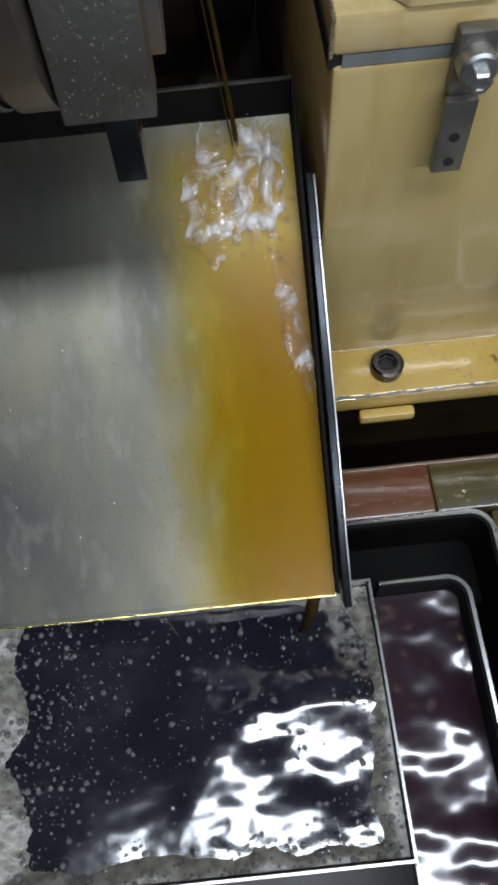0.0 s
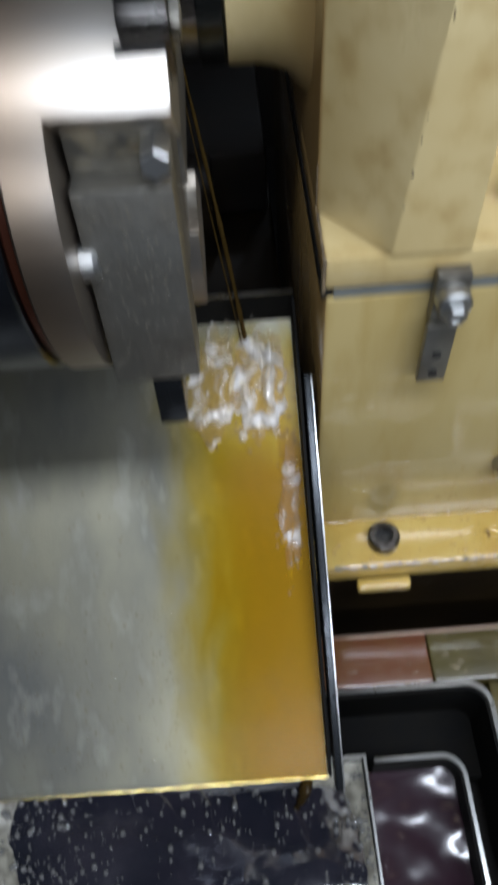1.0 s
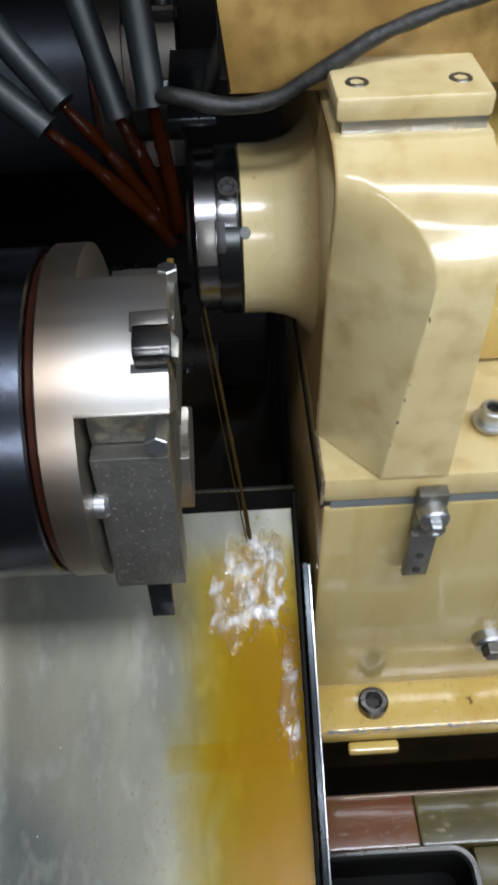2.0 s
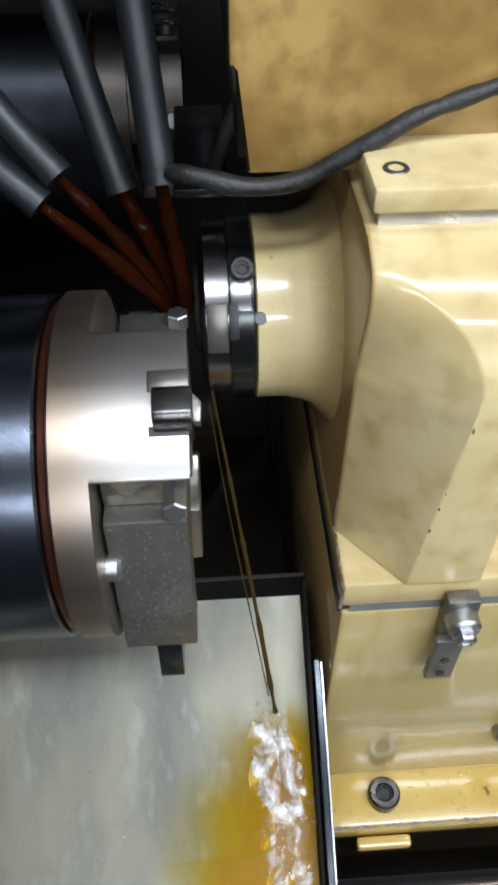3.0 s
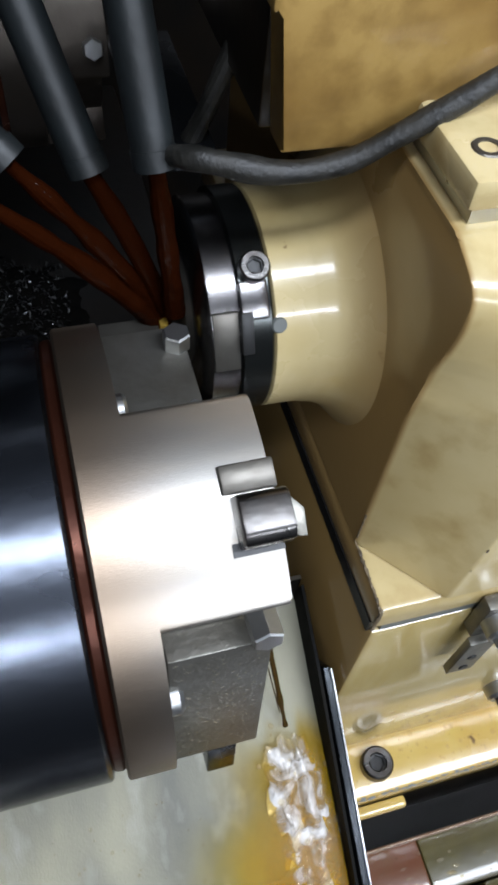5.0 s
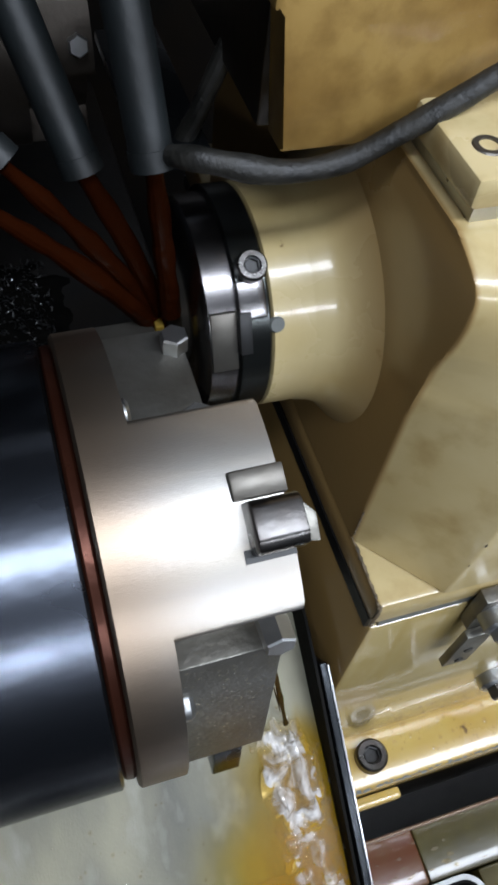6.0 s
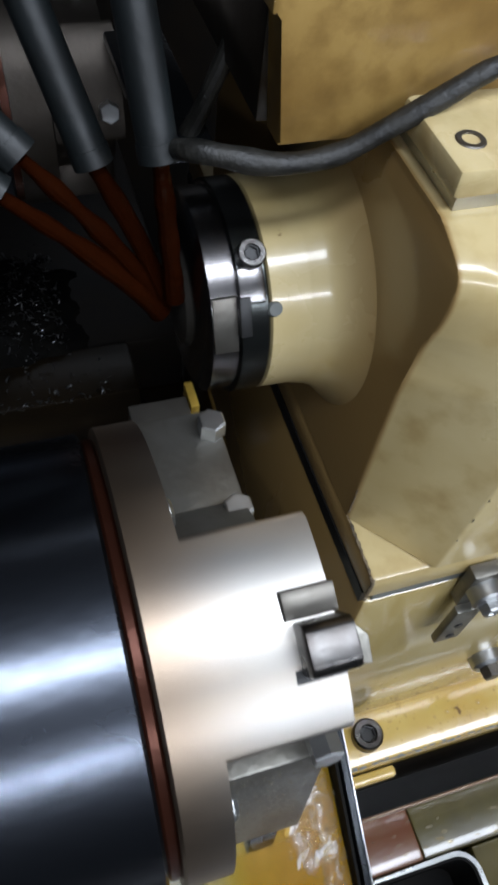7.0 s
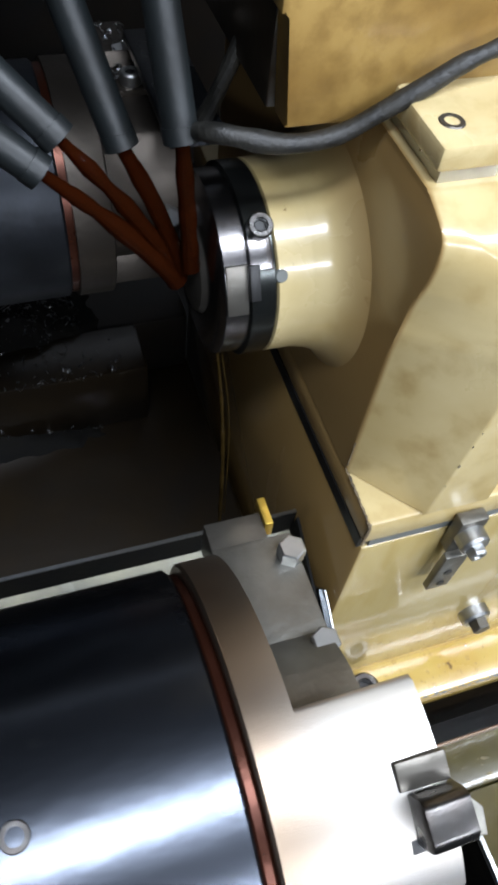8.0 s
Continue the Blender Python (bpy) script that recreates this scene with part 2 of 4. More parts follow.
def stain_shade_along_x(m, stain_shade, x0, x1, flip=False):
    """Second colour fading along x: tan on steel, stain and painted shade on cream."""
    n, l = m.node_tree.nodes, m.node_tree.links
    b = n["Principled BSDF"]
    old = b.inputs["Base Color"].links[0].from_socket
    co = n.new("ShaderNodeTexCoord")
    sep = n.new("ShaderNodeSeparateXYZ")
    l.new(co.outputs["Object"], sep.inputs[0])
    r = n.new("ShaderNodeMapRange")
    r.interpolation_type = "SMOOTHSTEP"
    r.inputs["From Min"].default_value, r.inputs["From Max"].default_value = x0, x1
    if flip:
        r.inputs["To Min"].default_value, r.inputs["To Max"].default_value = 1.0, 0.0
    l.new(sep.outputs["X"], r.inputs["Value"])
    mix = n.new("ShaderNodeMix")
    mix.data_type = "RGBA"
    mix.inputs["A"].default_value = (*stain_shade, 1)
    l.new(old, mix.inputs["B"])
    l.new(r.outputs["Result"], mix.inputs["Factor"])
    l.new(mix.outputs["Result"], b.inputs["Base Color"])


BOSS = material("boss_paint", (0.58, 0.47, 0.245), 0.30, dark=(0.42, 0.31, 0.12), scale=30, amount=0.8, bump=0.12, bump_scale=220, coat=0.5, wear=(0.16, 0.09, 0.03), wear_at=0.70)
# Boss flare browned towards the column: stain, with the shade there put in.
stain_shade_along_x(BOSS, (0.34, 0.22, 0.085), -0.056, -0.036, True)
# Left side faces browned: oil stain plus their shade, in the paint colour.
stain_shade_along_x(CREAM, (0.34, 0.215, 0.080), -0.0403, -0.0388)
stain_shade_along_x(BASE_CREAM, (0.32, 0.20, 0.070), -0.0398, -0.0380)
OLIVE = material("olive_oily_paint", (0.085, 0.070, 0.018), 0.36, dark=(0.045, 0.034, 0.009), scale=30, amount=0.9, bump=0.3, bump_scale=160, coat=0.8)
stain_shade_along_x(STEEL, (0.30, 0.23, 0.17), -0.140, -0.112)
CHIPS = material("steel_swarf", (0.45, 0.46, 0.46), 0.25, 0.9, scale=200, amount=0.6)
CHIP_DARK = material("oily_swarf", (0.30, 0.31, 0.32), 0.3, 0.9, dark=(0.03, 0.03, 0.03), scale=220, amount=0.9)
SOCKET = material("socket_dark", (0.015, 0.015, 0.015), 0.4, scale=100)


# ---- building helpers ----
def obj(name, bm, mat, smooth=None):
    me = bpy.data.meshes.new(name)
    bmesh.ops.recalc_face_normals(bm, faces=bm.faces[:])
    bm.to_mesh(me)
    bm.free()
    me.materials.append(mat)
    if smooth:
        me.polygons.foreach_set("use_smooth", [True] * len(me.polygons))
        me.set_sharp_from_angle(angle=radians(smooth))
    return new(name, me)


def part(name, bm, mat, parent, label="", smooth=28):
    ob = obj(name, bm, mat, smooth)
    ob.parent = parent
    return tagged(ob, label) if label else ob


def thing(name, label, category, at=(0, 0, 0), group="", kind=""):
    e = new(name)
    e.empty_display_size = 0.01
    e.location = at
    return tagged(e, label, category, group, kind)


def box(x0, x1, y0, y1, z0, z1, bevel=0.0, bm=None, seg=2):
    own = bmesh.new()
    r = bmesh.ops.create_cube(own, size=1)
    for v in r["verts"]:
        v.co = Vector(((x0 + x1) / 2 + v.co.x * (x1 - x0), (y0 + y1) / 2 + v.co.y * (y1 - y0), (z0 + z1) / 2 + v.co.z * (z1 - z0)))
    if bevel:
        bmesh.ops.bevel(own, geom=own.edges[:], offset=bevel, segments=seg, profile=0.5, affect="EDGES")
    return join(bm, own)


def join(bm, own):
    if bm is None:
        return own
    me = bpy.data.meshes.new("tmp")
    own.to_mesh(me)
    own.free()
    bm.from_mesh(me)
    bpy.data.meshes.remove(me)
    return bm


def moved(bm, m):
    bmesh.ops.transform(bm, matrix=m, verts=bm.verts[:])
    return bm


def lathe(profile, seg=64, y=0.0, z=0.0, bm=None):
    """A body turned round an axis along x. profile: (x, radius) pairs; a radius of 0 closes an end."""
    own = bmesh.new()
    rings = []
    for x, r in profile:
        if r <= 0:
            rings.append([own.verts.new((x, y, z))])
        else:
            rings.append([own.verts.new((x, y + r * math.cos(2 * math.pi * i / seg), z + r * math.sin(2 * math.pi * i / seg))) for i in range(seg)])
    for a, b in zip(rings, rings[1:]):
        for i in range(seg):
            j = (i + 1) % seg
            if len(a) == 1 and len(b) == 1:
                continue
            if len(a) == 1:
                own.faces.new((a[0], b[j], b[i]))
            elif len(b) == 1:
                own.faces.new((a[i], a[j], b[0]))
            else:
                own.faces.new((a[i], a[j], b[j], b[i]))
    return join(bm, own)


def prism(points, axis, a, b, bevel=0.0, bm=None, seg=2):
    """A plate: an outline in the two axes other than axis, from a to b along it."""
    own = bmesh.new()

    def co(p, h):
        q = list(p)
        q.insert("xyz".index(axis), h)
        return q
    lo = [own.verts.new(co(p, a)) for p in points]
    hi = [own.verts.new(co(p, b)) for p in points]
    own.faces.new(lo)
    own.faces.new(hi)
    for i in range(len(points)):
        j = (i + 1) % len(points)
        own.faces.new((lo[i], lo[j], hi[j], hi[i]))
    if bevel:
        bmesh.ops.bevel(own, geom=own.edges[:], offset=bevel, segments=seg, profile=0.5, affect="EDGES")
    return join(bm, own)


def tube(points, radius, seg=14, bm=None, wobble=0.0, end_radius=None):
    """A round tube along a smooth line through the points."""
    pts = [Vector(p) for p in points]
    line = []
    for i in range(len(pts) - 1):
        p0, p1, p2, p3 = pts[max(i - 1, 0)], pts[i], pts[i + 1], pts[min(i + 2, len(pts) - 1)]
        for k in range(8):
            t = k / 8
            line.append(0.5 * (2 * p1 + (p2 - p0) * t + (2 * p0 - 5 * p1 + 4 * p2 - p3) * t * t + (3 * p1 - p0 - 3 * p2 + p3) * t ** 3))
    line.append(pts[-1])
    own = bmesh.new()
    rings = []
    up = Vector((0.3, 0.2, 1)).normalized()
    for i, p in enumerate(line):
        d = (line[min(i + 1, len(line) - 1)] - line[max(i - 1, 0)]).normalized()
        s = d.cross(up).normalized()
        u = s.cross(d)
        f = i / (len(line) - 1)
        r = radius + ((end_radius or radius) - radius) * f
        r *= 1 + wobble * noise.noise(p * 90)
        rings.append([own.verts.new(p + r * (s * math.cos(2 * math.pi * k / seg) + u * math.sin(2 * math.pi * k / seg))) for k in range(seg)])
    for a, b in zip(rings, rings[1:]):
        for k in range(seg):
            own.faces.new((a[k], a[(k + 1) % seg], b[(k + 1) % seg], b[k]))
    own.faces.new(rings[0])
    own.faces.new(rings[-1])
    return join(bm, own)


def socket_screw(name, parent, radius, height, m, mat, hexed=False, depth=True):
    """A screw head with its axis along local z; its socket is a part of its own."""
    seg = 6 if hexed else 28
    bm = bmesh.new()
    r, h, c = radius, height, radius * 0.12
    prof = [(0, 0), (0, r), (h - c, r), (h, r - c)]
    if not hexed and depth:
        prof += [(h, r * 0.58), (h - r * 0.45, r * 0.55), (h - r * 0.45, 0)]
    else:
        prof += [(h, 0)]
    lathe(prof, seg, bm=bm)
    moved(bm, m @ pose(0, 0, 0, 0, -90, 0))
    head = part(name, bm, mat, parent)
    if not hexed and depth:
        bm = lathe([(h - r * 0.42, 0), (h - r * 0.42, r * 0.52), (h - r * 0.12, r * 0.54), (h - r * 0.13, r * 0.48), (h - r * 0.40, r * 0.46), (h - r * 0.40, 0)], 6)
        moved(bm, m @ pose(0, 0, 0, 0, -90, 0))
        part("hex_socket", bm, SOCKET, head, smooth=None)
    return head


# ---- enclosure ----
def enclosure():
    w = obj("wall_back", box(-0.9, 0.9, 0.62, 0.66, -0.5, 1.0), DARK)
    tagged(w, "black oily back wall of the machine", "wall", kind="structure")
    w = obj("wall_left", box(-0.94, -0.9, -0.5, 0.62, -0.5, 1.0), DARK)
    tagged(w, "black oily side wall of the machine", "wall", kind="structure")
    w = obj("wall_right", box(0.9, 0.94, -0.5, 0.62, -0.5, 1.0), DARK)
    tagged(w, "dark side wall of the machine", "wall", kind="structure")
    w = obj("floor", box(-0.9, 0.9, -0.6, 0.62, -0.2, -0.15), DARK)
    tagged(w, "black oily sump floor under the trays", "floor", kind="structure")
    # rear bed, wet and brown, under the turrets
    b = thing("machine_bed", "oily dark brown machine bed behind the tray", "machine bed")
    part("bed_block", box(-0.6, -0.045, 0.082, 0.60, -0.148, 0.030, 0.004), BROWN, b)
    part("bed_step", box(-0.6, -0.048, 0.27, 0.60, 0.0304, 0.085, 0.004), DARK, b)
    part("bed_rail", box(-0.6, -0.088, 0.226, 0.2695, 0.0304, 0.0880, 0.003), BROWN, b, "dark oily rail of the bed")
    # Unseen hood, added to keep the lamps off the rear.
    w = obj("ceiling", box(-0.9, -0.086, 0.135, 0.62, 0.50, 0.53), DARK)
    tagged(w, "unseen black hood added to shade the rear, hoses come out of it", "ceiling", kind="structure")


enclosure()


# ---- headstock casting ----
AXY, AXZ = 0.112, 0.280   # spindle axis


def headstock():
    h = thing("headstock", "cream painted cast iron headstock, oily and chipped", "headstock")
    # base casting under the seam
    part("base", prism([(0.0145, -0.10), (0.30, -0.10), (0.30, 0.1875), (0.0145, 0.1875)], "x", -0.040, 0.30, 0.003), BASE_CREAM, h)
    part("gasket", box(-0.0360, 0.30, 0.0155, 0.299, 0.1876, 0.1925), SEAM, h, "grey gasket in the joint")
    part("joint_gap", box(-0.0409, -0.0362, 0.0170, 0.299, 0.1862, 0.1942), SOCKET, h, "black oily joint gap")
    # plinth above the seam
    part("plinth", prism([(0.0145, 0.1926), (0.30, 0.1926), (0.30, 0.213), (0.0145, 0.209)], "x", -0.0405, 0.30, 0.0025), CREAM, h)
    # column: chamfered front corner, sloped shoulder
    bm = bmesh.new()
    lv = []
    # the shoulder is an arch: the chamfer narrows to nothing as the front leans back
    stations = [(0.210, 0.044, -0.0145, 0.0135), (0.290, 0.043, -0.0075, 0.0130), (0.314, 0.040, -0.0050, 0.0140), (0.328, 0.036, -0.0095, 0.0205),
                (0.339, 0.035, -0.0200, 0.0270), (0.3468, 0.038, -0.0320, 0.0360), (0.3525, 0.052, -0.0390, 0.0500)]
    levels = []
    for i in range(len(stations) - 1):
        p0, p1, p2, p3 = (Vector(stations[min(max(k, 0), len(stations) - 1)]) for k in (i - 1, i, i + 1, i + 2))
        steps = 1 if i == 0 else 4
        for k in range(steps):
            t = k / steps
            z, ya, xb, yb = 0.5 * (2 * p1 + (p2 - p0) * t + (2 * p0 - 5 * p1 + 4 * p2 - p3) * t * t + (3 * p1 - p0 - 3 * p2 + p3) * t ** 3) if i > 1 else p1.lerp(p2, t)
            levels.append((z, -0.0405, ya, xb, yb, 0.0168))
    levels.append((0.3525, -0.0405, 0.052, -0.0390, 0.0500, 0.0168))
    for z, xa, ya, xb, yb, right in levels:
        lv.append([bm.verts.new(p) for p in ((xa, 0.25, z), (xa, ya, z), (xb, yb, z), (right, yb, z), (right, 0.25, z))])
    for a, b in zip(lv, lv[1:]):
        for i in range(5):
            j = (i + 1) % 5
            bm.faces.new((a[i], a[j], b[j], b[i]))
    bm.faces.new(lv[0])
    bm.faces.new(lv[-1])
    bmesh.ops.bevel(bm, geom=[e for e in bm.edges if abs(e.verts[0].co.z - e.verts[1].co.z) > 0.001 and e.verts[0].co.y < 0.2], offset=0.0009, segments=2, profile=0.5, affect="EDGES")
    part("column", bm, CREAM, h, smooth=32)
    # bearing cap on the shoulder
    part("cap_seam", box(-0.0365, 0.0150, 0.0535, 0.24, 0.3526, 0.3571), SHEET_EDGE, h, "bare metal shim")
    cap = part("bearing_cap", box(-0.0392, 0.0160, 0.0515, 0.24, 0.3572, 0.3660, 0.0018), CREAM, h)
    for x in (-0.0305, 0.006):
        socket_screw("cap_screw", cap, 0.0044, 0.0009, pose(x, 0.0640, 0.3655), TOOL)
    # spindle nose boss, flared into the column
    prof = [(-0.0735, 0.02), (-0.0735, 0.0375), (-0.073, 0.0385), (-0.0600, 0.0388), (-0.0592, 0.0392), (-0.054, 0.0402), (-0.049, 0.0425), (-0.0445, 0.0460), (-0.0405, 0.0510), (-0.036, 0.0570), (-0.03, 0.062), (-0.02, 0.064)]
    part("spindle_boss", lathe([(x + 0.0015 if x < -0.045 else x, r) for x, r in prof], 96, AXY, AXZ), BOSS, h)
    part("rear_casting", prism([(0.085, 0.2132), (0.28, 0.2132), (0.28, 0.33), (0.11, 0.33), (0.085, 0.29)], "x", 0.0227, 0.30, 0.004), CREAM_WET, h)
    # paint flaked off along the plinth's corner
    rnd = random.Random(31)
    bm = bmesh.new()
    def chip(p, size, flat):
        own = bmesh.new()
        bmesh.ops.create_icosphere(own, subdivisions=1, radius=size)
        for v in own.verts:
            v.co *= rnd.uniform(0.5, 1.25)
        return moved(own, Matrix.Translation(p) @ Matrix.Diagonal((*flat, 1)))
    for i in range(46):
        f = i / 45
        if rnd.random() < 0.8:
            join(bm, chip((-0.0408 + rnd.uniform(0, 0.0007), 0.0143 + rnd.uniform(0, 0.0006), 0.1935 + 0.0160 * f), rnd.uniform(0.0006, 0.0019), (0.55, 0.5, 1.3)))
        if rnd.random() < 0.7:
            join(bm, chip((-0.0408 + rnd.uniform(0, 0.0005), 0.0155 + 0.028 * f, 0.2092 + 0.0028 * f), rnd.uniform(0.0005, 0.0014), (0.6, 1.6, 0.5)))
        if i < 20 and rnd.random() < 0.6:
            join(bm, chip((-0.0405, 0.0433 - 0.0004 * f, 0.216 + 0.034 * f), rnd.uniform(0.0005, 0.0013), (0.45, 0.5, 1.6)))
    # dark chips on the front edge of the column
    for z in (0.232, 0.246, 0.259, 0.268, 0.290, 0.300):
        join(bm, chip((-0.0125 + (z - 0.232) * 0.1, 0.0134, z), rnd.uniform(0.0005, 0.0010), (0.7, 0.5, 1.5)))
    tagged(part("flaked_edge", bm, CHIPPED, h, "dark flaked paint edge", smooth=None), kind="stuff")
    bm = bmesh.new()
    for i in range(150):
        if rnd.random() < 0.75:
            join(bm, chip((-0.04 + 0.18 * i / 150 + rnd.uniform(-0.001, 0.001), -0.0156 + rnd.uniform(-0.0004, 0.0012), -0.0050 + rnd.uniform(-0.0008, 0.0003)), rnd.uniform(0.0005, 0.0016), (1.8, 0.7, 0.35)))
    tagged(part("flaked_edge", bm, SEAM, h, "grey flaked edge of the ledge", smooth=None), kind="stuff")
    # beads of coolant standing along the wall and the ledge's front
    part("coolant_bead", tube([(-0.039 + 0.04 * i, 0.0136 + 0.0003 * (i % 2), -0.0012) for i in range(8)], 0.0012, 10, wobble=0.35), DROP, h, "bead of clear coolant")
    part("coolant_bead", tube([(-0.042 + 0.04 * i, -0.0162, -0.0060 - 0.0003 * (i % 2)) for i in range(8)], 0.0008, 10, wobble=0.5), DROP, h, "bead of clear coolant")
    # foot ledge with its bolt
    part("foot", prism([(-0.0165, -0.020), (0.0155, -0.020), (0.0155, -0.0015), (-0.0155, -0.0045)], "x", -0.044, 0.30, 0.0018), CREAM_WET, h)
    socket_screw("foot_bolt", h, 0.0095, 0.0085, pose(0.0002, 0.0003, -0.0045), SCREW_DARK)
    part("tab", box(-0.0175, 0.0155, -0.0235, -0.0166, -0.0262, -0.0178, 0.0022), CREAM_WET, h)
    part("under_foot", box(-0.040, 0.30, -0.0105, 0.0150, -0.14, -0.0202), BROWN, h)
    return h


headstock()


def bracket():
    b = thing("bracket", "small grey steel bracket bolted over the joint", "bracket")
    part("plate", box(0.0035, 0.0175, 0.0075, 0.0140, 0.176, 0.2025, 0.0008), STEEL_GREY, b)
    part("tongue", prism([(0.0035, 0.1775), (0.0075, 0.1775), (0.0082, 0.142), (0.0042, 0.142)], "x", 0.0020, 0.0145, 0.0006), STEEL_GREY, b)
    for z in (0.1480, 0.1605):
        part("hole", moved(lathe([(0, 0), (0, 0.0021), (0.0005, 0.0021), (0.0005, 0)], 20), pose(0.0083, 0.0041 - (z - 0.142) * 0.0197, z, 0, 0, -90)), SOCKET, b)
    w = part("washer", moved(lathe([(0, 0), (0, 0.0072), (0.0065, 0.0072), (0.0075, 0.0062), (0.0075, 0)], 28), pose(0.0105, 0.0078, 0.1915, 0, 0, -90)), SCREW, b)
    part("hex_nut", moved(lathe([(0.0074, 0), (0.0074, 0.0048), (0.0105, 0.0048), (0.0115, 0.0038), (0.0115, 0.0024), (0.0108, 0.0022), (0.0108, 0)], 6), pose(0.0105, 0.0078, 0.1895, 0, 0, -90)), SCREW, w, smooth=20)


bracket()


def spindle_nose():
    s = thing("spindle_nose", "black steel clamp ring with a socket screw on the spindle", "spindle", (0.0015, 0, 0))
    part("clamp_ring", lathe([(-0.0738, 0.02), (-0.0738, 0.0378), (-0.0745, 0.0385), (-0.0835, 0.0385), (-0.0840, 0.0372), (-0.0840, 0.02)], 96, AXY, AXZ), BLACK_RING, s)
    part("front_ring", lathe([(-0.0841, 0.02), (-0.0841, 0.0365), (-0.0930, 0.0365), (-0.0938, 0.0355), (-0.0955, 0.0300), (-0.0955, 0.012)], 96, AXY, AXZ), RING_STEEL, s)
    part("collet", lathe([(-0.0950, 0.020), (-0.0975, 0.018), (-0.0985, 0.014), (-0.0985, 0)], 48, AXY, AXZ), TOOL, s)
    # milled flat with a dark step beside it, and the clamp screw
    part("milled_flat", moved(box(-0.0928, -0.0846, -0.0095, 0.0095, 0, 0.0040, 0.0003), pose(0, AXY, AXZ, 66, 0, 0) @ pose(0, 0, 0.0328)), TOOL, s, "milled grey flat")
    part("step", moved(box(-0.0843, -0.0805, -0.0060, 0.0075, 0, 0.0030, 0.0003), pose(0, AXY, AXZ, 63, 0, 0) @ pose(0, 0, 0.0362)), SOCKET, s)
    # Raised steel block where a highlight crosses the rings; added for that highlight.
    part("highlight_block", moved(box(-0.0840, -0.0750, -0.0060, 0.0060, 0, 0.0030, 0.0008), pose(0, AXY, AXZ, 47, 0, 0) @ pose(0, 0, 0.0360)), RING_STEEL, s, "raised steel block for the highlight across the rings")
    socket_screw("clamp_screw", s, 0.0048, 0.006, pose(-0.0785, AXY, AXZ, 33, 0, 0) @ pose(0, 0, 0.0362), SCREW_DARK)
    # Flat grey disc for the drop at the boss edge.
    part("grey_drop", moved(lathe([(0, 0), (0, 0.0028), (0.0012, 0.0022), (0.0012, 0)], 20), pose(-0.0722, AXY, AXZ, 60, 0, 0) @ pose(0, 0, 0.0380) @ pose(0, 0, 0, 0, -90, 0)), SEAM, s)


spindle_nose()


def slide_block():
    b = thing("slide_block", "ochre painted steel block with scuffed face", "machine block")
    part("face_plate", prism([(-0.0750, 0.3545), (0.12, 0.3545), (0.12, 0.62), (-0.0805, 0.62), (-0.0805, 0.3890), (-0.0770, 0.3890)], "y", 0.0855, 0.0955, 0.001), OCHRE, b)
    part("core", box(-0.0780, 0.12, 0.0956, 0.30, 0.3555, 0.62, 0.001), BROWN, b)


slide_block()


def cable():
    c = thing("cable", "grey oily cable draped under the ochre block", "cable")
    part("sheath", tube([(-0.1050, 0.110, 0.342), (-0.1030, 0.098, 0.349), (-0.0960, 0.086, 0.3550), (-0.077, 0.081, 0.3525), (-0.060, 0.080, 0.3540), (-0.047, 0.079, 0.3610), (-0.034, 0.078, 0.3690), (-0.0155, 0.078, 0.3785), (0.03, 0.078, 0.392), (0.09, 0.08, 0.40)], 0.0030, 14, wobble=0.30), CABLE, c)
    d = thing("braided_line", "grey braided line hanging behind the cable", "cable")
    part("braid", tube([(-0.0880, 0.135, 0.325), (-0.0823, 0.130, 0.3425), (-0.0714, 0.130, 0.3723), (-0.066, 0.13, 0.40), (-0.064, 0.13, 0.52)], 0.0030, 12, wobble=0.35), CABLE, d)
    g = thing("guard_plate", "dark grey oily guard plate over the spindle", "plate")
    part("plate", box(-0.102, -0.080, 0.122, 0.20, 0.326, 0.330, 0.0008), SHEET_DARK, g)


cable()


# ---- sheet metal tray ----
TS = math.atan2(0.1152, 0.1925)   # slope of the tray


def tray_matrix():
    return pose(-0.05, -0.132, 0.0165, math.degrees(TS))


TL = 0.2243   # length of the tray up its slope


